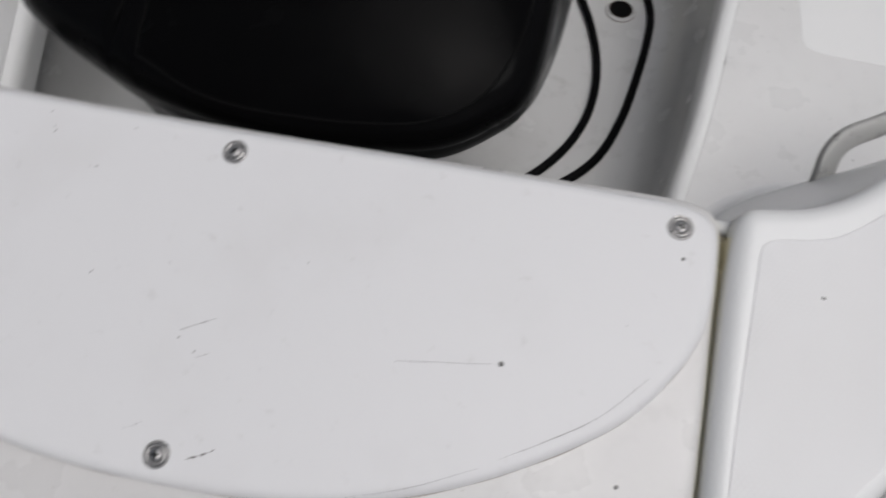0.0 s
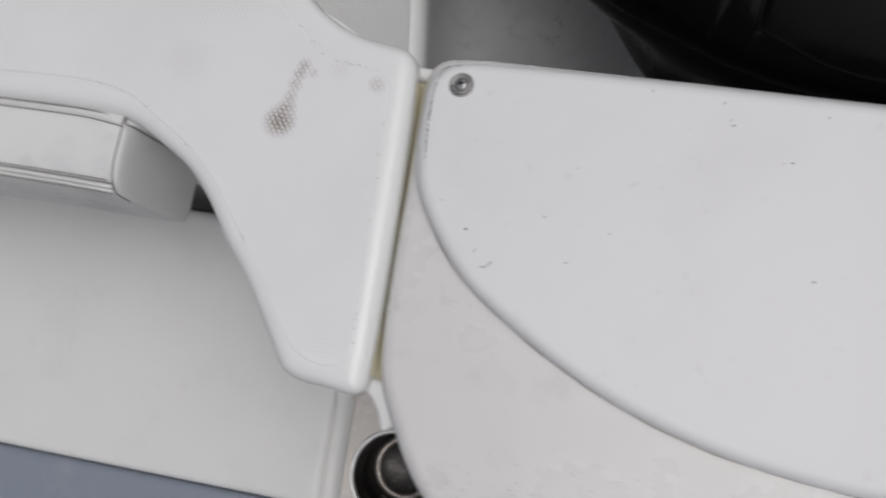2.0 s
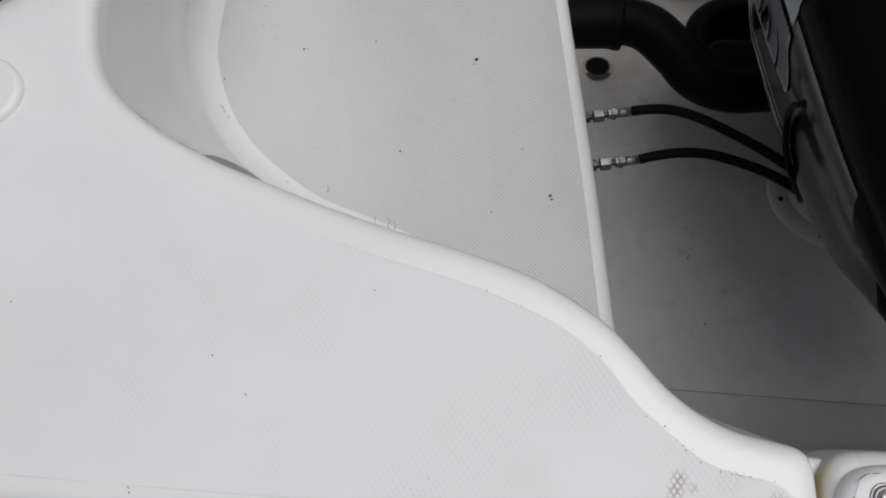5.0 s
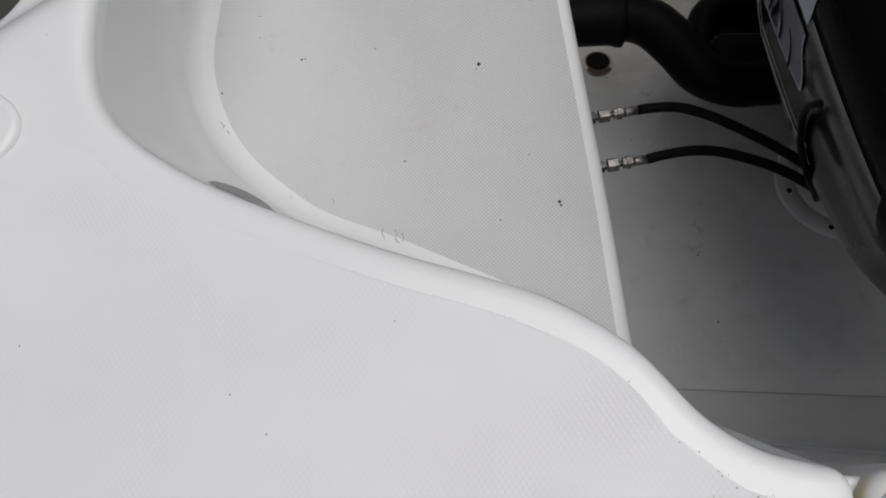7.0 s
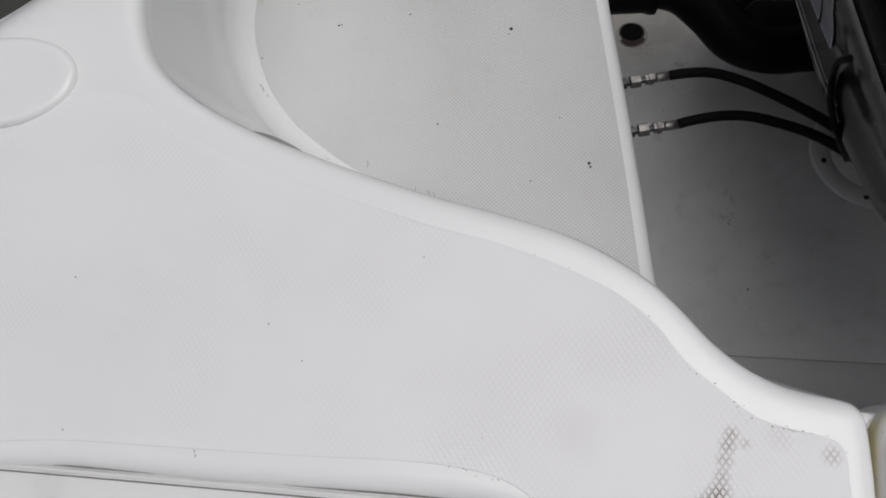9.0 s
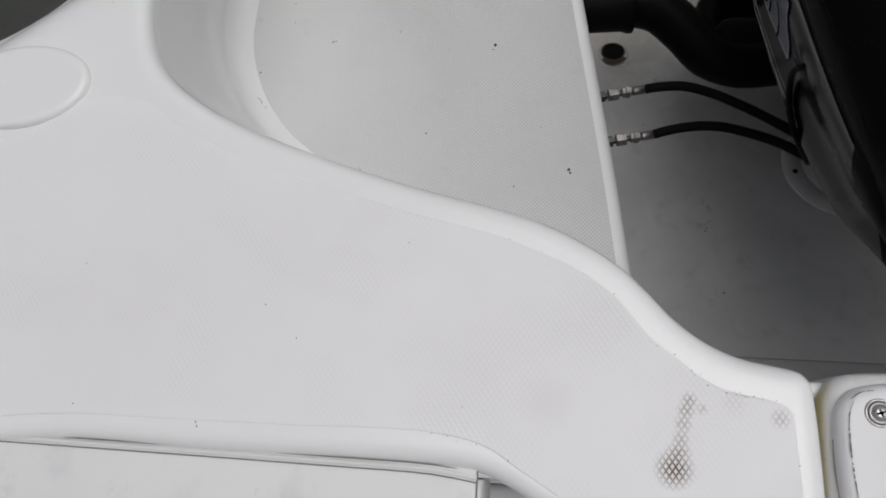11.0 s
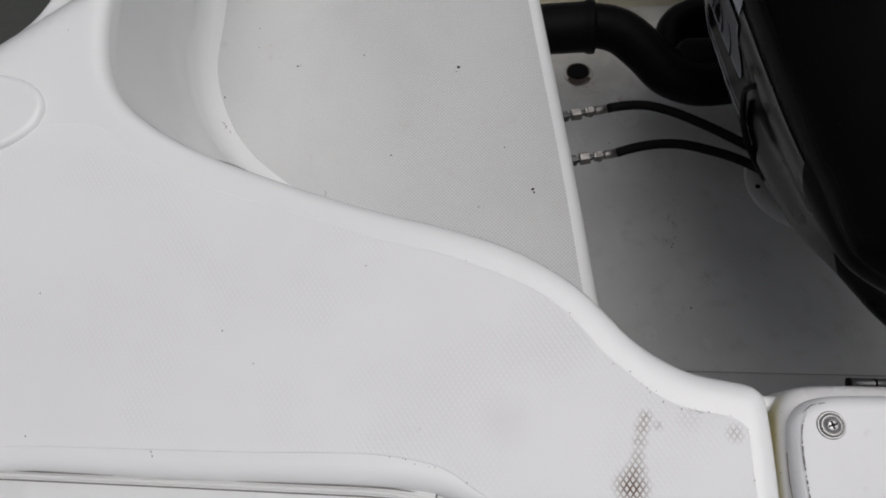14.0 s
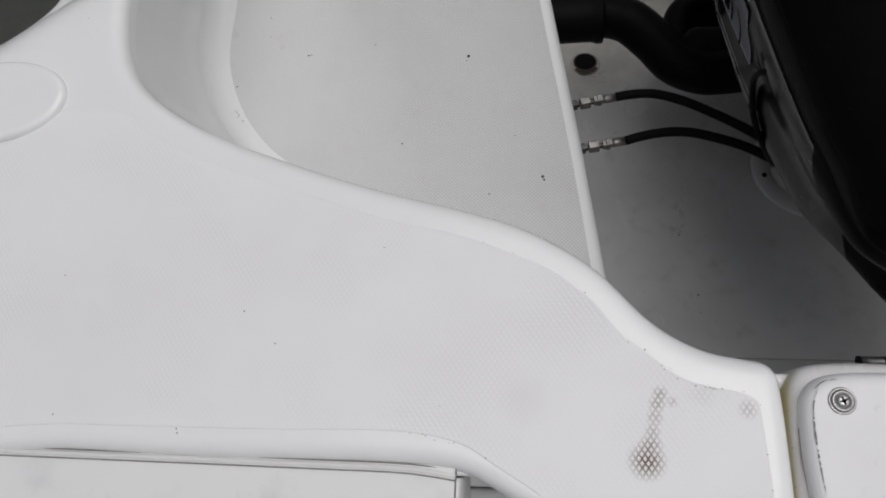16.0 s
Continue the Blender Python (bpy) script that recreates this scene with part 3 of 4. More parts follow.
worn = np.concatenate([right_line[(right_line[:, 1] > 0.06)] + (0.022, 0), np.array([(1.2, 1.14), (1.44, 1.14), (1.44, 0.5), (1.44, 0.06), (1.2, 0.06)])])
part("worn_top", slab(worn, PLATFORM + 0.0008, 0.0007, PLATFORM - 0.003, 0.05), WORN_GELCOAT, right_platform, "dulled and scuffed white gelcoat")
patch = [(0.936, 0.62), (0.934, 0.43), (0.938, 0.405), (0.955, 0.397), (1.041, 0.391), (1.3, 0.37), (1.31, 0.62)]
part("raised_panel", slab(spline(patch, 0.01, closed=True), PLATFORM + 0.0014, 0.0013, PLATFORM - 0.003, 0.05), GELCOAT, right_platform)


# ---- motor well ----
def floor_z(y):
    return -0.579 - 0.22 * (y - 0.208)


well = thing("motor_well", "deep white fibreglass outboard motor well, grubby inside", "motor well", kind="structure")


def well_side(line, sgn):
    line = resample(line, 60)
    rows = []
    for d, f in ((-0.024, 0.0), (-0.0225, 0.3), (-0.020, 0.55), (-0.014, 0.72), (-0.003, 0.84), (0.013, 0.925), (0.033, 0.97), (0.057, 0.992), (0.085, 1.0)):
        rows.append([(p[0] + sgn * d, p[1], (PLATFORM - 0.012) * (1 - f) + f * floor_z(p[1])) for p in line])
    return loft(rows)


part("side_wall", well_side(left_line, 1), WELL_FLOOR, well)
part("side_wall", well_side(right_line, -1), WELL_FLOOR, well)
rows = []
for y in np.linspace(0.10, 0.86, 30):
    x0, x1 = np.interp(y, left_line[:, 1], left_line[:, 0]) + 0.0845, np.interp(y, right_line[:, 1], right_line[:, 0]) - 0.0845
    rows.append([(x, y, floor_z(y)) for x in np.linspace(x0, x1, 40)])
part("well_floor", loft(rows), WELL_FLOOR, well, "sloping grubby white floor of the motor well, aft shade painted in")
front = [(0.021, -0.05), (0.024, -0.10), (0.028, -0.25), (0.032, -0.40), (0.037, -0.47), (0.048, -0.505), (0.074, -0.533), (0.101, floor_z(0.102))]
part("front_wall", loft([[(x, y, z) for x in np.linspace(-0.16, 0.84, 24)] for y, z in front]), WELL_WHITE, well)
# thin grey line paints the corner's shade along with its dirt
part("corner_dirt_shade", tube([(x, 0.1015, floor_z(0.1015) + 0.0004) for x in (-0.13, 0.1, 0.36, 0.6, 0.80)], 0.0008, 6, 0.03), GRIME, well, "thin dark line of dirt and painted shade in the corner of the well")
aft = [(0.858, floor_z(0.858)), (0.862, floor_z(0.858) + 0.012), (0.868, floor_z(0.858) + 0.05), (0.875, -0.60), (0.90, -0.59), (1.1, -0.60)]
part("aft_sill", loft([[(x, y, z) for x in np.linspace(-0.32, 0.95, 12)] for y, z in aft]), YELLOWED, well, "yellowed top of the transom cut-out")

# ---- hinged lid across the transom ----
half = [(0.36, 0.0285), (0.10, 0.0302), (-0.008, 0.0290), (-0.023, 0.0245), (-0.0310, 0.014), (-0.0335, 0.0), (-0.0338, -0.08), (-0.0336, -0.15), (-0.0322, -0.20), (-0.0275, -0.236),
        (-0.0125, -0.27), (0.0125, -0.311), (0.043, -0.339), (0.115, -0.379), (0.22, -0.407), (0.36, -0.42)]
lid_loop = spline(half + mirrored(half)[-2:0:-1], 0.006, closed=True)
lid = thing("transom_lid", "white hinged transom lid with a screwed-on board and scuff marks", "boat hatch")
part("lid_body", slab(lid_loop, -0.012, 0.010, -0.062, 0.014), LID_WHITE, lid, "weathered white moulded lid with dirt specks")
half = [(0.36, 0.0212), (0.20, 0.0224), (0.06, 0.0225), (-0.004, 0.0198), (-0.018, 0.0138), (-0.0260, 0.003), (-0.0282, -0.02), (-0.0275, -0.05), (-0.0225, -0.082), (-0.007, -0.112), (0.024, -0.1505),
        (0.083, -0.192), (0.149, -0.225), (0.220, -0.2465), (0.290, -0.2565), (0.36, -0.259)]
plate_loop = spline(half + mirrored(half)[-2:0:-1], 0.005, closed=True)
board = part("cover_board", slab(plate_loop, 0.0, 0.0088, -0.020, 0.03), PLATE, lid, "white plastic board with scratches and small chips")

for x, y, turn in ((0.0, 0.0, 20), (0.36, 0.0, 50), (0.717, 0.0, 70), (0.365, -0.238, 10)):
    screw = part("screw", turned([(0.0102, -0.001), (0.0102, 0.0003), (0.0097, 0.0009), (0.0090, 0.0011), (0.0082, 0.0002), (0.0077, 0.0014), (0.0068, 0.0019), (0.0060, 0.0014), (0.0056, 0.0000),
                                 (0.0052, 0.0016), (0.0043, 0.0026), (0.0026, 0.0031), (0.0, 0.0032)], (x, y, 0.0), sides=40), STEEL, lid, "stainless cross-head screw in a cup washer")
    for k in range(2):
        a = radians(turn + 90 * k)
        c, s = math.cos(a), math.sin(a)
        slot = block(-0.0031, 0.0031, -0.0007, 0.0007, 0.0024, 0.00345)
        for v in slot.verts:
            v.co = Vector((x + c * v.co.x - s * v.co.y, y + s * v.co.x + c * v.co.y, v.co.z))
        part("slot", slot, DARK, screw, smooth=False)
    for outer, inner in ((0.0060, 0.0051), (0.0087, 0.0079)):
        part("washer_groove", turned([(outer, 0.0009), (0.5 * (outer + inner), 0.0005), (inner, 0.0011)], (x, y, 0.0001), sides=40), SCUFF, screw)

# barrel coloured dark for the black motor that it would mirror
hinge = part("hinge", tube([(0.036, 0.0352, -0.044), (0.065, 0.0352, -0.044), (0.094, 0.0352, -0.044)], 0.0042, 14), SHADED_STEEL, lid, "steel hinge barrel with a dark reflection put into its colour")
part("hinge_leaf", block(0.038, 0.092, 0.0270, 0.0345, -0.060, -0.0415, 0.0008), CHROME, hinge, "bright hinge leaf")
for x in (0.0355, 0.055, 0.075, 0.0945):
    part("knuckle_joint", turned([(0.0, -0.0008), (0.0045, -0.0008), (0.0045, 0.0008), (0.0, 0.0008)], (x, 0.0352, -0.044), (1, 0, 0), 14), DARK, hinge)
latch = part("latch_ring", turned([(0.026, -0.001), (0.026, 0.001), (0.0245, 0.0022), (0.0222, 0.0022), (0.0212, 0.0005), (0.021, -0.006)], (0.372, -0.343, -0.012)), CHROME, lid,
             "round chrome flush latch ring")
part("latch_button", turned([(0.0212, -0.001), (0.0212, 0.0004), (0.0, 0.0007)], (0.372, -0.343, -0.012)), BLACK_PLASTIC, latch)

# brown line that stands for crease dirt and the shadow under the board
foot_line = plate_loop[plate_loop[:, 1] < -0.02]
part("crevice_dirt_shadow", tube([(*p, -0.0119) for p in foot_line[np.argsort(foot_line[:, 0])]], lambda f: 0.0009 * (0.6 + 0.4 * math.sin(37 * f) * math.sin(91 * f)), 6, 0.006), BROWN_DIRT_SHADOW, lid, "brown line of dirt and painted shadow along the foot of the board")

# scuffs and scratches on the board
for k, (pts, w) in enumerate((
        ([(0.382, -0.134), (0.371, -0.1395), (0.357, -0.147)], 0.0009), ([(0.406, -0.227), (0.397, -0.2325), (0.387, -0.237)], 0.0020),
        ([(0.599, -0.128), (0.575, -0.132), (0.545, -0.1365), (0.522, -0.140)], 0.0006), ([(0.385, -0.160), (0.372, -0.166)], 0.0005),
        ([(-0.0165, 0.009), (-0.0205, -0.003), (-0.0215, -0.020), (-0.0205, -0.043), (-0.0185, -0.065)], 0.0014), ([(-0.019, 0.0085), (-0.012, 0.0140), (-0.002, 0.0160)], 0.0010),
        ([(0.046, -0.1355), (0.0425, -0.1405), (0.038, -0.1415)], 0.0012), ([(0.0305, -0.131), (0.033, -0.128)], 0.0012),
        ([(0.706, -0.119), (0.675, -0.152), (0.640, -0.176), (0.608, -0.195)], 0.0006), ([(0.596, -0.203), (0.551, -0.225), (0.506, -0.241)], 0.0005),
        ([(0.335, -0.225), (0.348, -0.218)], 0.0005))):
    part("scuff_mark", mark(pts, w, 0.0004, k), SCUFF, board)
for k, (x, y, r) in enumerate(((0.599, -0.128, 0.0021), (0.7215, -0.0245, 0.0015), (0.0225, -0.114, 0.0010), (0.0805, -0.096, 0.0007), (0.101, -0.1285, 0.0007), (0.130, -0.102, 0.0005),
                               (0.174, -0.097, 0.0005), (0.200, 0.0085, 0.0007), (0.208, -0.008, 0.0009), (0.206, -0.004, 0.0006), (0.252, -0.0315, 0.0008), (0.246, -0.0325, 0.0005),
                               (0.275, -0.116, 0.0009), (0.274, 0.006, 0.0007), (0.147, 0.012, 0.0006), (0.334, -0.098, 0.0005), (0.440, -0.079, 0.0005))):
    part("chip", turned([(r, 0.0003), (r * 0.6, 0.0006), (0, 0.0006)], (x, y, 0), sides=9), SCUFF, board)
for k, (x, y, r) in enumerate(((0.695, -0.198, 0.0016), (0.385, -0.292, 0.0016), (0.415, -0.279, 0.0009), (0.385, -0.279, 0.0008), (0.156, -0.309, 0.0010), (0.192, -0.304, 0.0007))):
    part("chip", turned([(r, 0.0), (r * 0.6, 0.0004), (0, 0.0004)], (x, y, -0.0118), sides=9), SCUFF, lid)

# specks of dirt on the decks
for host, spots, z in ((left_platform, ((-0.545, 0.506, 0.0016), (-0.541, 0.507, 0.0010), (-0.447, 0.522, 0.0011), (-0.309, 0.500, 0.0026), (-0.312, 0.493, 0.0010), (-0.649, 0.457, 0.0013),
                                        (-0.399, 0.364, 0.0013), (-0.204, 0.314, 0.0022), (-0.2020, 0.3095, 0.0016), (-0.276, 0.289, 0.0010), (-0.242, 0.375, 0.0008), (-0.609, 0.571, 0.0009),
                                        (-0.606, 0.539, 0.0008)), PLATFORM + 0.0008),
                       (right_platform, ((1.011, 0.248, 0.0016), (1.032, 0.446, 0.0014), (0.884, 0.276, 0.0010)), PLATFORM + 0.0002)):
    for x, y, r in spots:
        part("dirt_speck", turned([(r, 0.0), (r * 0.6, 0.0006), (0, 0.0006)], (x, y, z), sides=8), SPECK, host)
for x, y, r in ((0.052, 0.204, 0.0018), (0.033, 0.311, 0.0016), (0.036, 0.318, 0.0010), (-0.057, 0.521, 0.0014)):
    part("dirt_speck", turned([(r, 0.0005), (0, 0.0010)], (x, y, floor_z(y)), sides=8), SCUFF, well)
for x, y, r in ((-0.628, 0.089, 0.0006), (-0.465, 0.060, 0.0007), (-0.436, 0.034, 0.0006)):
    part("dirt_speck", turned([(r, 0.0), (0, 0.0006)], (x, y, 0.0008), sides=8), SCUFF, port_deck)
part("dirt_speck", turned([(0.0014, 0.0), (0.0008, 0.0006), (0, 0.0006)], (0.826, -0.036, 0.0008), sides=8), SCUFF, starboard_deck)
edge_dirt = along(PANEL[:6], 0.0028, 0.4, 0.0012, 1) + along(PANEL[6:12], 0.004, 0.15, 0.001, 2) + along(PANEL[24:28], 0.003, 0.25, 0.0012, 3) + along(PANEL[33:], 0.004, 0.2, 0.001, 4)
tagged(part("edge_dirt", scattered(edge_dirt, 0.0011), GRIME, port_deck, "grains of dirt along the edge of the panel"), kind="stuff")
rnd = random.Random(11)
grains = [(rnd.gauss(0.135, 0.050), rnd.gauss(-0.322, 0.020), rnd.uniform(0.00025, 0.0007)) for _ in range(280)]
grains = [g for g in grains if -0.362 + 0.25 * max(0.0, 0.12 - g[0]) < g[1] < -0.262]
tagged(part("dirt_grains", scattered(grains, -0.0116), GRIME, lid, "fine dark grains of dirt"), kind="stuff")
part("scuff_mark", mark([(-0.511, -0.035), (-0.509, -0.040)], 0.0012, 0.0003, 5), SCUFF, port_deck)

# hairs caught on the tread, and a chip on the hollow of the recess
for k, pts in enumerate(([(-0.4215, 0.276), (-0.4225, 0.268), (-0.4185, 0.261), (-0.4195, 0.257)], [(-0.4065, 0.274), (-0.4035, 0.268), (-0.4055, 0.262), (-0.4000, 0.257)], [(-0.398, 0.270), (-0.3955, 0.264), (-0.3965, 0.259)],
                         [(-0.489, 0.312), (-0.486, 0.307), (-0.488, 0.303)], [(-0.544, 0.315), (-0.540, 0.311)])):
    part("hair", tube([(*p, PLATFORM + 0.0014) for p in pts], 0.00035, 5, 0.002), SCUFF, left_platform, "thin dark hair")

for k, pts in enumerate(([(-0.6515, 0.4185), (-0.6450, 0.4150), (-0.6400, 0.4095)], [(-0.6400, 0.4095), (-0.6430, 0.4050), (-0.6465, 0.4010)], [(-0.6350, 0.4030), (-0.6325, 0.3990)])):
    part("chip_line", tube([(*p, PLATFORM + 0.0022) for p in pts], 0.0005, 5, 0.002), GRIME, left_platform, "faint grey chip by the wall")

# the ledge under the gaps, and yellowed faces of the joints
ledge = thing("transom_ledge", "white ledge under the joints of the transom lid", "ledge", kind="structure")
part("ledge_top", block(-0.10, 0.82, -0.2475, 0.021, -0.090, -0.033, 0.003), JOINT, ledge, "algae-stained ledge in the joint")
for side in (list, mirrored):
    flank = spline(side([(-0.0345, -0.238), (-0.0355, -0.20), (-0.0385, -0.05), (-0.0392, 0.004)]), 0.02)
    lean = 1 if side is list else -1
    part("stained_flank", loft([[(p[0] + lean * d, p[1], z) for p in flank] for d, z in ((-0.0002, -0.0145), (0.0006, -0.019), (0.0008, -0.03), (0.0008, -0.054))]), YELLOWED, ledge, "algae-stained side of the joint")
part("corner_web", block(-0.056, -0.016, 0.010, 0.0225, -0.052, -0.027, 0.004), GELCOAT, ledge)
part("corner_web", block(0.737, 0.780, 0.010, 0.0225, -0.052, -0.027, 0.004), GELCOAT, ledge)
web = [(-0.064, -0.240), (-0.050, -0.2475), (-0.039, -0.2525), (-0.0325, -0.2585), (-0.0275, -0.267), (-0.022, -0.280), (-0.012, -0.272), (-0.018, -0.244)]
part("corner_web", slab(spline(web, 0.004, closed=True), -0.030, 0.004, -0.052, 0.02), GELCOAT, ledge, "white web joining the deck corner")
part("corner_web", block(0.740, 0.766, -0.2525, -0.2445, -0.056, -0.032, 0.004), GELCOAT, ledge)

# ---- cockpit: seat, backrest, cup holder ----
SEAT = -0.33
liner = thing("cockpit_liner", "white fibreglass cockpit liner behind the seat", "boat liner", kind="structure")
part("inner_wall", block(-0.24, 0.80, -0.078, -0.02, -0.62, -0.05, 0.004), GELCOAT, liner)
slope = [(-0.052, -0.028), (-0.058, -0.05), (-0.070, -0.12), (-0.082, -0.24), (-0.087, -0.32), (-0.087, -0.36), (-0.070, -0.36)]
part("inner_wall", loft([[(x, y, z) for x in np.linspace(-0.31, -0.17, 6)] for y, z in slope]), GELCOAT, liner)
part("inner_wall", block(-1.05, -0.244, -0.050, -0.02, -0.62, -0.05, 0.004), GELCOAT, liner)
CUP = (-0.064, -0.379, -0.362)


def holed_shelf(x0, x1, y0, y1, z, radius, depth):
    """A level shelf with a round hole for the cup and a lip round its border."""
    rows = [[], [], [], []]
    for a in np.linspace(0, 2 * math.pi, 97):
        c, q = math.cos(a), math.sin(a)
        far = min(((x1 if c > 0 else x0) - CUP[0]) / c if abs(c) > 1e-6 else 9, ((y1 if q > 0 else y0) - CUP[1]) / q if abs(q) > 1e-6 else 9)
        rows[0].append((CUP[0] + radius * c, CUP[1] + radius * q, z - depth))
        rows[1].append((CUP[0] + radius * c, CUP[1] + radius * q, z))
        rows[2].append((CUP[0] + far * c, CUP[1] + far * q, z))
        rows[3].append((CUP[0] + far * c, CUP[1] + far * q, z - depth))
    return loft(rows)


part("side_shelf", holed_shelf(-0.1305, 0.86, -0.62, -0.079, -0.362, 0.0545, 0.038), CREAM, liner, "cream moulded shelf beside the seat", smooth=False)
part("cockpit_floor", block(-1.0, 1.72, -1.1, -0.02, -0.66, -0.62), GELCOAT, liner)

seat = thing("seat_cushion", "white and blue-grey vinyl seat cushion with stitched edges", "seat cushion")
seam_y = -0.428
white = [(-0.1485, -0.100), (-0.1470, -0.25), (-0.1455, -0.343), (-0.1440, seam_y), (-0.45, seam_y - 0.004), (-0.835, seam_y - 0.008), (-0.839, -0.25), (-0.835, -0.100), (-0.45, -0.0885), (-0.17, -0.0885)]


def sharp(points, step=0.012):
    """A closed outline with straight sides."""
    out = []
    for a, b in zip(points, points[1:] + points[:1]):
        a, b = np.array(a, float), np.array(b, float)
        m = max(1, int(np.linalg.norm(b - a) / step))
        out += [a + (b - a) * k / m for k in range(m)]
    return np.array(out)


part("seat_panel", slab(sharp(white), SEAT, 0.012, SEAT - 0.11, 0.03), VINYL_SEAT, seat, "warm white vinyl panel")
grey = [(-0.1440, seam_y - 0.001), (-0.1420, -0.56), (-0.45, -0.60), (-0.833, -0.60), (-0.836, seam_y - 0.009), (-0.45, seam_y - 0.005)]
part("grey_panel", slab(sharp(grey), SEAT, 0.008, SEAT - 0.11, 0.03), VINYL_GREY, seat, "blue-grey vinyl front panel")
welt = [(-0.1475, -0.20, SEAT - 0.006), (-0.1460, -0.29, SEAT - 0.006), (-0.1450, -0.36, SEAT - 0.006), (-0.1440, seam_y, SEAT - 0.006)]
part("welt", tube(welt, 0.0014, 8), PIPING, seat, "pale welt along the seam")


def boxing(y0, y1):
    """The side of the cushion below its welt, bulging a little."""
    rows = []
    for dx, z in ((0.0, SEAT - 0.0065), (0.007, SEAT - 0.0085), (0.013, SEAT - 0.014), (0.0165, SEAT - 0.024), (0.0175, SEAT - 0.05), (0.0165, SEAT - 0.11)):
        rows.append([(-0.1475 + dx + 0.004 * (-0.2 - y) / 0.23, y, z) for y in np.linspace(y0, y1, 14)])
    return loft(rows)


part("boxing", boxing(-0.095, seam_y), VINYL_SEAT, seat, "vinyl side of the cushion")
part("boxing", boxing(seam_y - 0.0005, -0.56), VINYL_GREY, seat, "blue-grey vinyl side of the cushion")
part("crease", tube([(-0.505, -0.36, SEAT + 0.0001), (-0.513, -0.31, SEAT + 0.0001), (-0.525, -0.235, SEAT + 0.0001), (-0.540, -0.15, SEAT + 0.0001)], 0.0006, 6), VINYL_SEAT, seat)
next_seat = thing("seat_cushion", "dark olive vinyl seat beyond a narrow gap", "seat cushion")
part("seat_panel", slab(sharp([(-0.840, -0.095), (-0.844, -0.25), (-0.840, -0.5), (-1.04, -0.5), (-1.04, -0.095)]), SEAT - 0.045, 0.02, SEAT - 0.12, 0.03), VINYL_OLIVE, next_seat)

cushion = thing("backrest_cushion", "white vinyl backrest cushion with dark stitched seams, smudged", "seat backrest")


def cushion_section(x, inset=0.0, back=0.0):
    """The outline of the upright cushion, slightly crowned."""
    pts = [(-0.066, -0.142), (-0.055, -0.128), (-0.0500, -0.030), (-0.0530, -0.0105), (-0.0590, -0.0075), (-0.072, -0.0075), (-0.092, -0.0065), (-0.110, -0.0085), (-0.1175, -0.0125),
           (-0.124, -0.021), (-0.1265, -0.042), (-0.130, -0.120), (-0.127, -0.136), (-0.118, -0.142)]
    cy, cz = -0.092, -0.074
    return [(x, min(cy + (y - cy) * (1 - inset / 0.038), back), cz + (z - cz) * (1 - inset / 0.068)) for y, z in pts]


rows = [cushion_section(x) for x in np.linspace(-1.0, -0.2865, 40)]
part("cover", ring_loft(rows, False, True), VINYL, cushion, "white vinyl cover with grey smudges")
rows = [cushion_section(x, i, -0.0655) for x, i in ((-0.2862, 0.0), (-0.2848, 0.0004), (-0.2836, 0.0016), (-0.2826, 0.004), (-0.2818, 0.009), (-0.2812, 0.016), (-0.2808, 0.027))]
bm = ring_loft(rows, True, False)
part("end_panel", bm, VINYL_SEAT, cushion, "plain vinyl end panel")
def stitched(points, radius, dash=0.0045, gap=0.0018):
    """A row of short stitches along a line."""
    line = spline(points, 0.0005)
    far = np.r_[0, np.cumsum(np.linalg.norm(np.diff(line, axis=0), axis=1))]
    bm = bmesh.new()
    rnd = random.Random(3)
    at = 0.0
    while at + dash < far[-1]:
        ends = [np.array([np.interp(q, far, line[:, k]) for k in range(3)]) for q in (at, at + dash * rnd.uniform(0.7, 1.1))]
        rings = [[bm.verts.new(e + np.array((0, radius * math.cos(a), radius * math.sin(a)))) for a in (0, math.pi / 2, math.pi, 1.5 * math.pi)] for e in ends]
        for k in range(4):
            bm.faces.new((rings[0][k], rings[0][k - 1], rings[1][k - 1], rings[1][k]))
        at += dash + gap
    return bm


def seam_line(y, z):
    return [(-1.0, y + 0.002, z), (-0.6, y + 0.001, z), (-0.40, y, z), (-0.32, y - 0.001, z), (-0.2865, y - (0.005 if y > -0.09 else 0.002), z)]


for y, z, r in ((-0.0555, -0.0085, 0.0007), (-0.0625, -0.0069, 0.0006), (-0.1155, -0.0107, 0.0006)):
    part("seam", tube(seam_line(y, z), r, 6, 0.02), SEAM, cushion)
part("backing", block(-1.0, -0.268, -0.0640, -0.0535, -0.14, -0.012, 0.003), VINYL_SEAT, cushion, "vinyl-covered backing board")
part("stitching", stitched(seam_line(-0.1135, -0.0090), 0.0005, 0.0042, 0.0006), SEAM, cushion, "dark dirty stitching")
part("stitching", stitched(seam_line(-0.1232, -0.0188), 0.0005, 0.0032, 0.0022), SEAM, cushion, "dark dirty stitching")
for y, z, r in ((-0.0592, -0.0079, 0.0020), (-0.1180, -0.0128, 0.0019), (-0.1210, -0.0162, 0.0018)):
    part("piping", tube(seam_line(y, z), r, 8, 0.02), PIPING, cushion)
end = [(p[0], p[1], p[2] + 0.0003) for p in cushion_section(-0.2863)][4:11]
part("seam", tube(end, 0.0007, 6), SEAM, cushion)

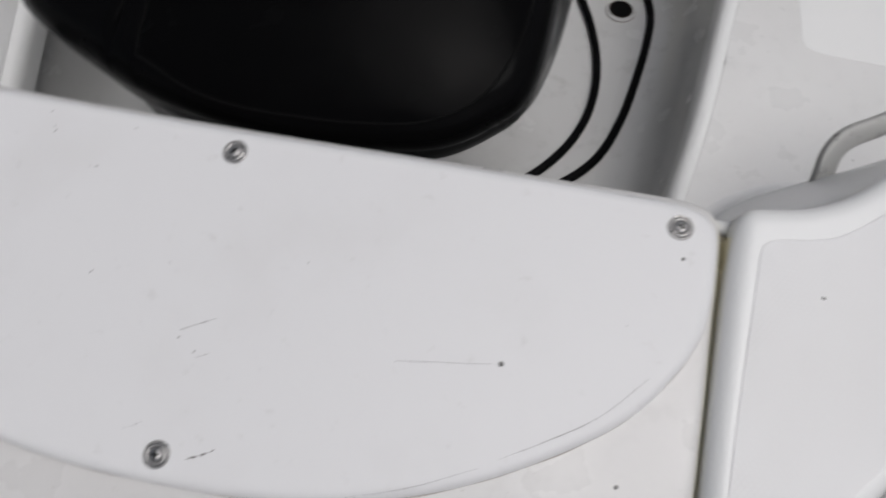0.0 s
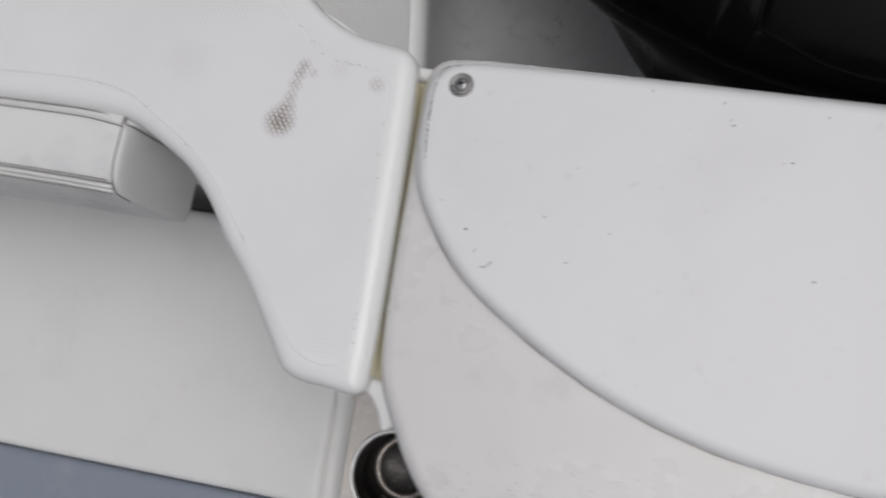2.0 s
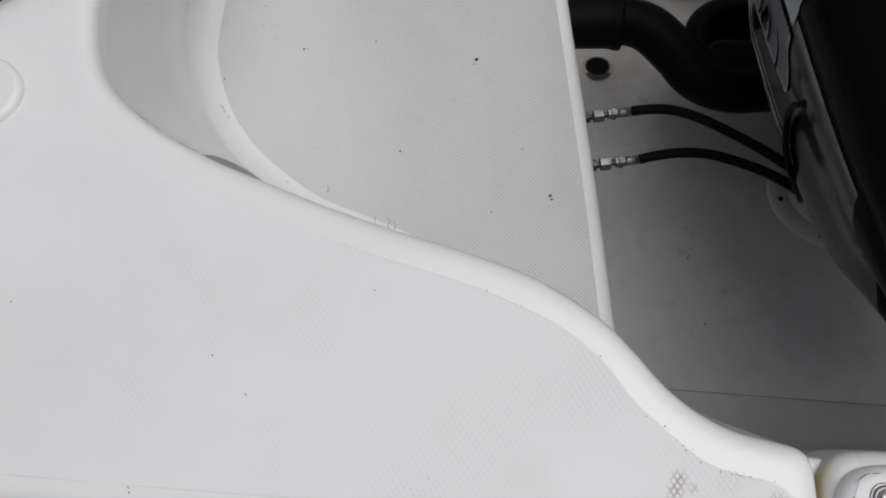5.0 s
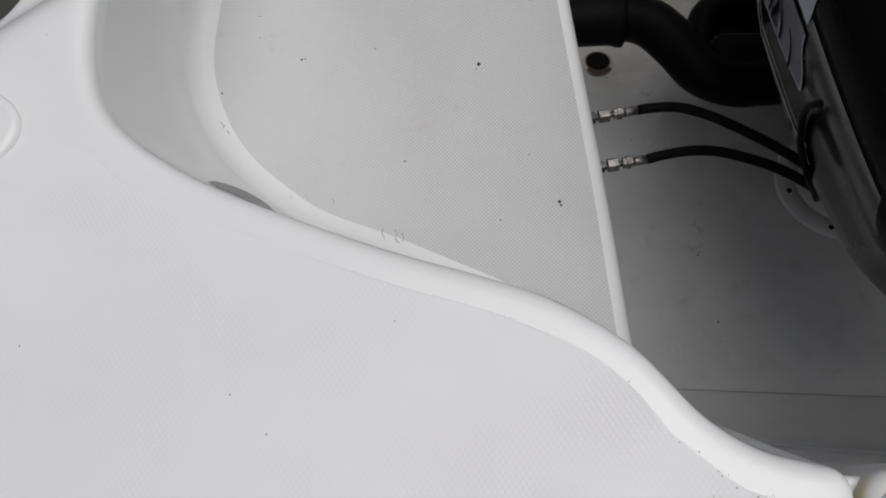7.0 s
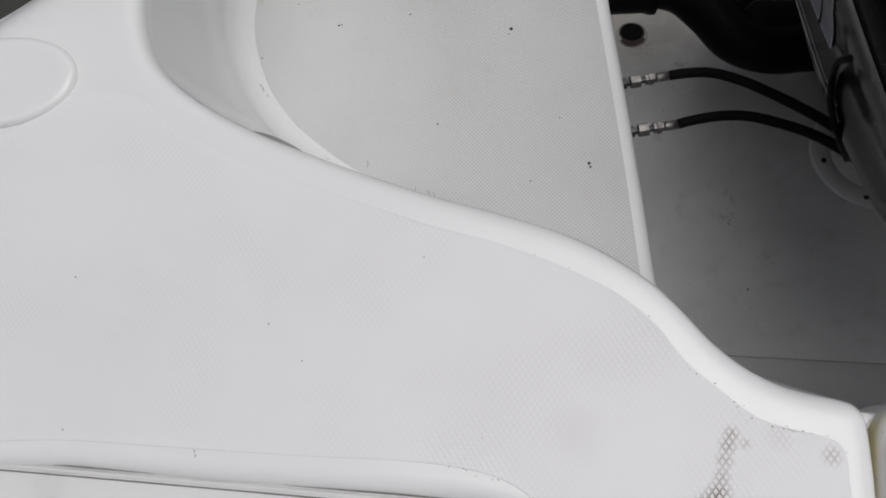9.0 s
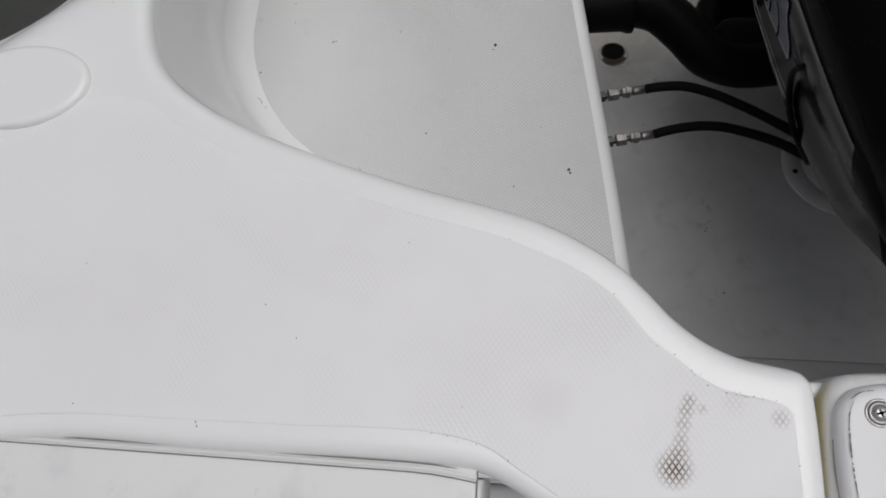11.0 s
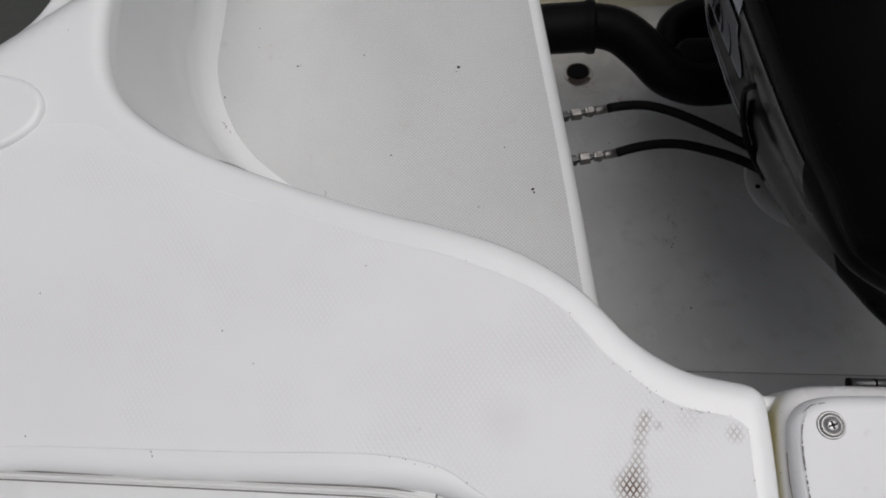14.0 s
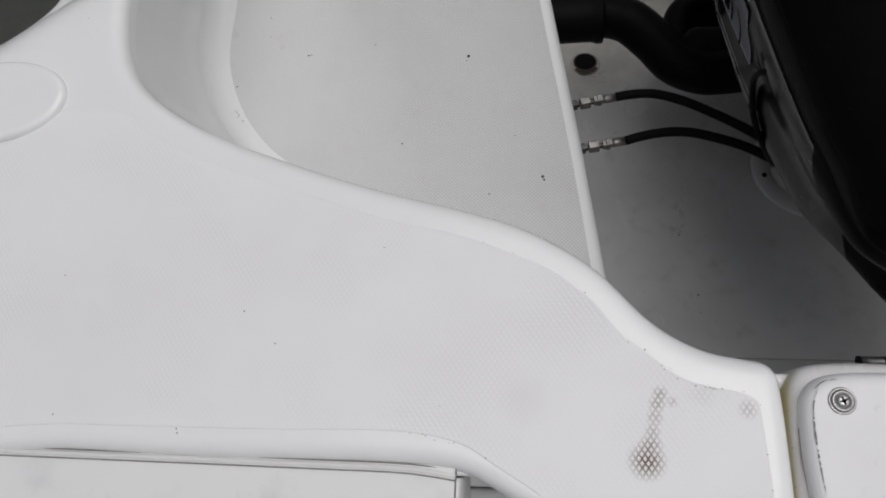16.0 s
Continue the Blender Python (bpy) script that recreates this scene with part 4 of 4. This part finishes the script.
cup = thing("cup_holder", "steel-rimmed cup holder with a dark inside", "cup holder", CUP)
part("rim", turned([(0.0585, 0.0), (0.0583, 0.0016), (0.0568, 0.0030), (0.0540, 0.0032), (0.0526, 0.0), (0.0522, -0.004)], CUP, sides=56), SATIN, cup)
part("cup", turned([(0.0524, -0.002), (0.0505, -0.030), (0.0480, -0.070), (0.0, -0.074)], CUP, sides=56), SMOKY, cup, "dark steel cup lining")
part("inner_ring", turned([(0.0420, -0.0735), (0.0420, -0.0695), (0.0390, -0.0680), (0.0340, -0.0690), (0.0335, -0.0735)], CUP, sides=56), BRASS, cup, "dull ring at the bottom of the cup")

# ---- outboard motor ----
SHOULDER = [(-0.020, 0.50), (-0.005, 0.42), (0.018, 0.32), (0.037, 0.25), (0.049, 0.215), (0.059, 0.178), (0.075, 0.145), (0.112, 0.118), (0.160, 0.096), (0.220, 0.070), (0.282, 0.055), (0.360, 0.047),
            (0.430, 0.049), (0.498, 0.058), (0.530, 0.071), (0.560, 0.094), (0.582, 0.117), (0.592, 0.146), (0.597, 0.190), (0.600, 0.280), (0.602, 0.40), (0.602, 0.55), (0.590, 0.72), (0.500, 0.84), (0.360, 0.88),
            (0.200, 0.87), (0.070, 0.78), (-0.005, 0.64)]
BELLY = [(0.000, 0.50), (0.012, 0.42), (0.025, 0.361), (0.038, 0.315), (0.048, 0.285), (0.061, 0.249), (0.072, 0.224), (0.086, 0.203), (0.102, 0.184), (0.119, 0.162), (0.139, 0.134), (0.153, 0.117), (0.168, 0.102),
         (0.195, 0.090), (0.245, 0.080), (0.330, 0.075), (0.420, 0.080), (0.484, 0.106), (0.545, 0.146), (0.588, 0.184), (0.601, 0.220), (0.611, 0.270), (0.616, 0.33), (0.612, 0.45), (0.604, 0.6), (0.565, 0.74), (0.46, 0.83),
         (0.30, 0.85), (0.15, 0.81), (0.04, 0.70)]
WAIST = [(0.024, 0.50), (0.032, 0.44), (0.050, 0.37), (0.072, 0.315), (0.102, 0.260), (0.128, 0.220), (0.150, 0.185), (0.168, 0.155), (0.188, 0.136), (0.213, 0.126), (0.280, 0.115), (0.380, 0.117), (0.455, 0.133), (0.520, 0.178),
         (0.560, 0.225), (0.578, 0.29), (0.582, 0.45), (0.575, 0.6), (0.54, 0.74), (0.44, 0.82), (0.30, 0.84), (0.14, 0.80), (0.04, 0.70)]
HEART = np.array((0.29, 0.45))
SPOKES = np.linspace(-math.pi, math.pi, 361)[:-1]


def polar(points):
    """The outline as a distance from the motor's heart for each spoke."""
    rel = spline(points, 0.008, closed=True) - HEART
    ang, far = np.arctan2(rel[:, 1], rel[:, 0]), np.linalg.norm(rel, axis=1)
    order = np.argsort(ang)
    return np.interp(SPOKES, ang[order], far[order], period=2 * math.pi)


SHOULDER_FAR, BELLY_FAR, WAIST_FAR = polar(SHOULDER), polar(BELLY), polar(WAIST)


def cowl_ring(z, inset):
    f, g = np.clip((-0.100 - z) / 0.075, 0, 1), np.clip((-0.205 - z) / 0.07, 0, 1)
    f, g = f * f * (3 - 2 * f), g * g
    far = (1 - f) * SHOULDER_FAR + f * ((1 - g) * BELLY_FAR + g * WAIST_FAR)
    far = far * (1 - inset / 0.34)
    return np.c_[HEART[0] + far * np.cos(SPOKES), HEART[1] + far * np.sin(SPOKES), np.full(len(far), z)]


motor = thing("outboard_motor", "large gloss black outboard motor with silver side graphics", "outboard motor", (0.29, 0.45, -0.6))
UPPER = ((-0.083, 0.0015), (-0.074, 0.0), (-0.064, 0.001), (-0.054, 0.006), (-0.045, 0.016), (-0.036, 0.032), (-0.026, 0.055), (-0.014, 0.09), (-0.004, 0.13), (0.005, 0.19), (0.010, 0.25), (0.012, 0.30))
LOWER = ((-0.252, 0.19), (-0.249, 0.13), (-0.245, 0.080), (-0.240, 0.035), (-0.233, 0.012), (-0.227, 0.003), (-0.218, 0.0)) + tuple((z / 1000, 0.0) for z in range(-209, -120, 9)) + ((-0.115, 0.0005), (-0.10, 0.001), (-0.0895, 0.0015))
SEAM_LINE = [(0.240, 0.20), (0.232, 0.155), (0.212, 0.131), (0.198, 0.113), (0.207, 0.102), (0.243, 0.085), (0.276, 0.071), (0.310, 0.063), (0.345, 0.060), (0.385, 0.060), (0.44, 0.0635), (0.50, 0.075), (0.542, 0.103),
             (0.566, 0.15), (0.576, 0.25), (0.576, 0.5), (0.55, 0.70), (0.45, 0.80), (0.32, 0.83), (0.25, 0.78), (0.225, 0.60), (0.228, 0.40)]
PANEL_CUT = np.clip(0.34 * (1 - polar(SEAM_LINE) / SHOULDER_FAR), 0.004, 0.25)  # how far in from the shoulder the top panel begins


def top_ring(inset):
    """A ring over the top of the cowling; the inset differs from spoke to spoke."""
    z = np.interp(inset, [q[1] for q in UPPER[1:]], [q[0] for q in UPPER[1:]])
    far = SHOULDER_FAR * (1 - inset / 0.34)
    return np.c_[HEART[0] + far * np.cos(SPOKES), HEART[1] + far * np.sin(SPOKES), z]


shell_rings = [cowl_ring(*UPPER[0])] + [top_ring(u * PANEL_CUT) for u in (0, 0.04, 0.1, 0.2, 0.32, 0.45, 0.6, 0.75, 0.88, 1.0)]
part("upper_cowling", ring_loft(shell_rings, False, False), COWL_SHELL, motor, "gloss black upper cowling")
part("top_panel", ring_loft([top_ring(PANEL_CUT + u * (0.30 - PANEL_CUT)) for u in (0.0, 0.02, 0.05, 0.1, 0.18, 0.3, 0.45, 0.6, 0.8, 1.0)], True, False), COWL, motor, "black top panel of the cowling")
part("panel_seam", tube(np.vstack([top_ring(PANEL_CUT), top_ring(PANEL_CUT)[:1]]), 0.0013, 6, 0.02), DARK, motor, "narrow joint round the top panel")

def band(rings, at_front):
    """The skin of the cowling before or behind the slanting joint with its rounded front."""
    bm = ring_loft(rings, False, False)
    bmesh.ops.bisect_plane(bm, geom=bm.verts[:] + bm.edges[:] + bm.faces[:], plane_co=(0, 0.162, -0.225), plane_no=(0, 1, -0.60), clear_outer=at_front, clear_inner=not at_front)
    return bm


lower_rings = [cowl_ring(z, i) for z, i in LOWER]
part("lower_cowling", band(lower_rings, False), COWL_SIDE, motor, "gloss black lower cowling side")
part("front_cowling", band(lower_rings + [cowl_ring(-0.0825, 0.0012)], True), COWL, motor, "black rounded front of the cowling")
part("underside", ring_loft([cowl_ring(-0.30, 0.24), cowl_ring(-0.256, 0.20), cowl_ring(*LOWER[0])], False, True), BLACK_PLASTIC, motor)
part("cowling_gasket", band([cowl_ring(-0.0900, 0.0035), cowl_ring(-0.0900, 0.0028), cowl_ring(-0.0825, 0.0028), cowl_ring(-0.0825, 0.0045)], False), DARK, motor)


def side_point(y, z, lift=0.0016):
    """A place on the port side of the cowling at the given y and height."""
    table = UPPER if z > -0.085 else LOWER
    ring = cowl_ring(z, np.interp(z, [q[0] for q in table], [q[1] for q in table]) - lift)
    ring = ring[ring[:, 0] < HEART[0]]
    ring = ring[np.argsort(ring[:, 1])]
    ring = ring[(ring[:, 1] > 0.15) & (ring[:, 1] < 0.8)]
    return (np.interp(y, ring[:, 1], ring[:, 0]), y, z)


def decal(corners, material, label="", lift=0.0016):
    """A four-cornered sticker on the cowling's side: corners as (y, z), going round."""
    a, b, c, d = (np.array(p) for p in corners)
    rows = [[side_point(*((1 - v) * ((1 - u) * a + u * b) + v * ((1 - u) * d + u * c)), lift) for u in np.linspace(0, 1, 5)] for v in np.linspace(0, 1, 7)]
    part("decal", loft(rows), material, motor, label)


decal(((0.381, -0.172), (0.600, -0.205), (0.600, -0.105), (0.404, -0.105)), SILVER, "silver-grey graphic panel")
for y0, z0 in ((0.409, -0.180), (0.440, -0.180), (0.476, -0.183), (0.516, -0.187)):
    decal(((y0, z0), (y0 + 0.006, z0), (y0 + 0.026, z0 + 0.038), (y0 + 0.020, z0 + 0.038)), DARK, "dark slot in the graphic", 0.0022)
    decal(((y0 + 0.006, z0 + 0.001), (y0 + 0.0078, z0 + 0.001), (y0 + 0.0278, z0 + 0.040), (y0 + 0.026, z0 + 0.038)), DECAL_AND_REFLECTION, "pale outline of the graphic", 0.0022)
decal(((0.381, -0.1735), (0.600, -0.2068), (0.600, -0.2050), (0.381, -0.1718)), DECAL_AND_REFLECTION, "pale outline of the graphic", 0.0020)
decal(((0.380, -0.172), (0.3825, -0.172), (0.4055, -0.105), (0.403, -0.105)), DECAL_AND_REFLECTION, "pale outline of the graphic", 0.0020)
# two pale strips paint the graphic's mirrored lines on the glossy side
decal(((0.315, -0.2060), (0.520, -0.2160), (0.520, -0.2145), (0.315, -0.2048)), DECAL_AND_REFLECTION, "pale line painted as the graphic's reflection in the cowling")
decal(((0.330, -0.1985), (0.520, -0.2085), (0.520, -0.2075), (0.330, -0.1978)), DECAL_AND_REFLECTION, "pale line painted as the graphic's reflection in the cowling")
decal(((0.409, -0.0975), (0.600, -0.0975), (0.600, -0.064), (0.419, -0.064)), DECAL_AND_REFLECTION, "pale blue-grey graphic stripe")
part("tilt_bracket", block(0.17, 0.46, 0.60, 0.92, -0.66, -0.36, 0.03, 3), BLACK_PLASTIC, motor, "black mounting bracket")
part("bracket_arm", tube([(0.035, 0.575, -0.50), (0.022, 0.62, -0.50), (0.030, 0.668, -0.50), (0.060, 0.690, -0.50), (0.11, 0.695, -0.50), (0.2, 0.69, -0.50)], 0.021, 12), BLACK_PLASTIC, motor)
part("bracket_pin", tube([(0.045, 0.628, -0.515), (0.20, 0.626, -0.515)], 0.011, 12), STEEL, motor, "dull steel pivot tube")
part("steering_arm", block(0.02, 0.30, 0.535, 0.605, -0.53, -0.43, 0.02, 3), BLACK_PLASTIC, motor)
part("bracket_web", block(0.035, 0.22, 0.585, 0.705, -0.57, -0.525, 0.01), BLACK_PLASTIC, motor)
part("swivel_head", block(0.21, 0.50, 0.42, 0.66, -0.60, -0.35, 0.04, 3), BLACK_PLASTIC, motor)
part("shift_cable", tube([(0.030, 0.338, -0.120), (0.016, 0.348, -0.132), (0.016, 0.354, -0.155), (0.022, 0.352, -0.180), (0.028, 0.334, -0.202), (0.036, 0.312, -0.212), (0.07, 0.30, -0.27)], 0.0036, 10), RUBBER, motor, "thin black cable")

# ---- hoses, cables and fittings in the well ----


def steering_hose(points):
    a, b = Vector(points[0]), Vector(points[1])
    hose = thing("steering_hose", "black hydraulic steering hose with steel crimp fittings", "hose", tuple(a), group="steering hoses in the well")
    d = (b - a).normalized()
    part("bulkhead_nut", turned([(0.0, 0), (0.0085, 0), (0.0085, 0.007), (0.005, 0.0075), (0.005, 0.011)], tuple(a - d * 0.014), d, 6), SHADED_STEEL, hose, smooth=False)
    part("stem", turned([(0.0045, 0), (0.0045, 0.055)], tuple(a - d * 0.058), d, 12), SHADED_STEEL, hose)
    part("hex_nut", turned([(0.005, 0), (0.0095, 0.0008), (0.0095, 0.0145), (0.0062, 0.0158)], tuple(a - d * 0.002), d, 6), FITTING, hose, smooth=False)
    part("neck", turned([(0.0042, 0), (0.0042, 0.007)], tuple(a + d * 0.0125), d, 12), SHADED_STEEL, hose)
    part("coupling_nut", turned([(0.0045, 0), (0.0075, 0.0006), (0.0075, 0.005), (0.0092, 0.0054), (0.0092, 0.0105), (0.0068, 0.0115), (0.0068, 0.014), (0.0, 0.014)], tuple(a + d * 0.0185), d, 6), FITTING, hose, smooth=False)
    part("ferrule", turned([(0.0, 0), (0.0060, 0), (0.0066, 0.002), (0.0064, 0.02), (0.0, 0.02)], tuple(a + d * 0.034), d, 16), FITTING, hose)
    line = [tuple(a + d * 0.053)] + points[2:]
    part("rubber_hose", tube(line, 0.0069, 14), HOSE_RUBBER, hose)


steering_hose([(-0.143, 0.460, -0.415), (-0.093, 0.470, -0.415), (-0.075, 0.4715, -0.411), (-0.039, 0.472, -0.409), (-0.002, 0.462, -0.409), (0.034, 0.446, -0.410), (0.069, 0.427, -0.410), (0.103, 0.406, -0.410),
               (0.135, 0.384, -0.412), (0.19, 0.34, -0.42)])
steering_hose([(-0.132, 0.389, -0.415), (-0.082, 0.3985, -0.415), (-0.066, 0.402, -0.411), (-0.027, 0.409, -0.409), (0.010, 0.409, -0.409), (0.046, 0.401, -0.410), (0.081, 0.389, -0.410), (0.115, 0.372, -0.411),
               (0.142, 0.354, -0.413), (0.20, 0.31, -0.42)])

rig = thing("rigging_tube", "thick black flexible rigging tube into the motor", "rigging tube", (-0.2, 0.63, -0.45))
part("flexible_tube", tube([(-0.16, 0.634, -0.450), (-0.10, 0.636, -0.452), (-0.063, 0.627, -0.455), (-0.024, 0.592, -0.458), (0.011, 0.552, -0.46), (0.055, 0.535, -0.46), (0.11, 0.536, -0.455), (0.2, 0.54, -0.44)],
                           0.035, 20), RUBBER, rig)
part("cuff", tube([(-0.215, 0.628, -0.450), (-0.16, 0.631, -0.450), (-0.104, 0.634, -0.451)], lambda f: 0.0395 if f < 0.9 else 0.0425, 22), BLACK_PLASTIC, rig, "smooth black end cuff")


def floor_normal():
    return Vector((0, 0.22, 1)).normalized()


def drain(x, y, label):
    ob = thing("drain_fitting", label, "drain", (x, y, floor_z(y)))
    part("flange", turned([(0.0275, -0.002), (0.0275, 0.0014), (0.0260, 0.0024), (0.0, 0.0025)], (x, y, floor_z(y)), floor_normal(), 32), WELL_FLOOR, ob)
    part("dark_rim", turned([(0.0288, 0.0004), (0.0284, 0.0012), (0.0276, 0.0016)], (x, y, floor_z(y)), floor_normal(), 32), GRIME, ob)
    inner = y + 0.004
    part("rust_ring", turned([(0.0230, 0.0024), (0.0212, 0.0030), (0.0195, 0.0026)], (x, inner, floor_z(inner)), floor_normal(), 32), RUST, ob)
    part("opening", turned([(0.0200, 0.0028), (0.0, 0.0027)], (x, inner, floor_z(inner)), floor_normal(), 24), DARK, ob)
    return ob


drain(-0.106, 0.683, "tarnished round drain fitting with rust on the well floor")
drain(0.732, 0.645, "round brown drain fitting on the well floor")
stain = spline([(-0.127, 0.670), (-0.120, 0.660), (-0.108, 0.656), (-0.094, 0.660), (-0.083, 0.669), (-0.085, 0.674), (-0.096, 0.667), (-0.108, 0.666), (-0.119, 0.671)], 0.004, closed=True)
bm = bmesh.new()
bm.faces.new([bm.verts.new((p[0], p[1], floor_z(p[1]) + 0.0040)) for p in stain])
part("rust_stain", bm, RUST, well)

hatch = thing("inspection_plate", "round white inspection plate with screws on the well floor", "deck plate", (0.27, 0.44, floor_z(0.44)))
n = floor_normal()
part("plate_ring", turned([(0.101, -0.002), (0.101, 0.003), (0.098, 0.005), (0.071, 0.005), (0.070, 0.003)], (0.27, 0.44, floor_z(0.44)), n, 64), WELL_WHITE, hatch)
part("plate_cover", turned([(0.0695, 0.0), (0.0695, 0.0045), (0.067, 0.006), (0.0, 0.006)], (0.27, 0.44, floor_z(0.44)), n, 64), WELL_WHITE, hatch)
for a in range(6):
    x, y = 0.27 + 0.084 * math.cos(radians(a * 60 + 190)), 0.44 + 0.084 * math.sin(radians(a * 60 + 190))
    part("screw", turned([(0.0042, 0.004), (0.0042, 0.0058), (0.0, 0.0062)], (x, y, floor_z(y)), n, 12), DARK, hatch)

for k, pts in enumerate(([(0.645, 0.68), (0.677, 0.60), (0.696, 0.524), (0.701, 0.45), (0.691, 0.38), (0.661, 0.309), (0.603, 0.238), (0.52, 0.185), (0.42, 0.16)],
                         [(0.775, 0.70), (0.788, 0.64), (0.786, 0.582), (0.771, 0.48), (0.750, 0.384), (0.716, 0.300), (0.660, 0.239), (0.58, 0.19), (0.46, 0.145)])):
    tagged(link("control_cable", tube([(x, y, floor_z(y) + 0.008) for x, y in pts], 0.0075, 12), RUBBER), "black control cable curving over the well floor", "cable", "control cables")

# oval chrome light let into the recess wall
light = thing("courtesy_light", "oval chrome courtesy light let into the white recess wall", "courtesy light", (-0.492, 0.226, -0.06))
nrm = Vector((0.40, 0.88, 0.25)).normalized()


LIGHT_AT = Vector((-0.5055, 0.2248, -0.076))
NARROW = Matrix.Diagonal((1, 1, 0.12))


def flattened(bm):
    """Squashes the round body to a low oval along the wall."""
    for v in bm.verts:
        v.co = LIGHT_AT + NARROW @ v.co
    return bm


part("bezel", flattened(turned([(0.037, -0.006), (0.037, 0.002), (0.0358, 0.0042), (0.0338, 0.0042), (0.0332, 0.003)], (0, 0, 0), nrm, 40)), LENS, light)
part("lens", flattened(turned([(0.0336, 0.0032), (0.0, 0.0045)], (0, 0, 0), nrm, 30)), LENS, light, "dull grey lens")
level = Vector((-nrm.y, nrm.x, 0)).normalized()
strip = [tuple(LIGHT_AT + k * 0.001 * level + Vector((0, 0, 0.0012)) + (0.0052 - 0.0000018 * k * k) * nrm) for k in (-31, -20, -10, 0, 10, 20, 28)]
part("trim_strip", tube(strip, 0.0012, 8), CHROME, light, "bright chrome upper edge")
part("screw", turned([(0.0024, 0.0), (0.0024, 0.0012), (0.0, 0.0014)], tuple(LIGHT_AT + 0.006 * level + 0.0046 * nrm + Vector((0, 0, -0.0016))), nrm, 10), DARK, light)

# grab handle by the starboard platform
handle = thing("grab_handle", "dull stainless grab handle beside the swim platform", "grab handle", (0.904, 0.14, -0.2))


def strap(points, width, thick):
    """A flat bar with rounded edges along a smooth line, its width level."""
    line = spline(points, 0.006)
    rings = []
    for k, p in enumerate(line):
        t = line[min(k + 1, len(line) - 1)] - line[max(k - 1, 0)]
        t = t / np.linalg.norm(t)
        side = np.cross(t, (0.35, -0.35, 0.87))
        side /= np.linalg.norm(side)
        up = np.cross(side, t)
        rings.append([p + 0.5 * width * abs(math.cos(a)) ** 0.6 * math.copysign(1, math.cos(a)) * side + 0.5 * thick * abs(math.sin(a)) ** 0.6 * math.copysign(1, math.sin(a)) * up
                      for a in np.linspace(0, 2 * math.pi, 20, endpoint=False)])
    return ring_loft(rings)


part("bar", strap([(0.905, 0.135, -0.205), (0.906, 0.150, -0.190), (0.909, 0.170, -0.182), (0.922, 0.190, -0.180), (0.960, 0.2145, -0.180), (1.06, 0.278, -0.180)], 0.0235, 0.012), DULL, handle)
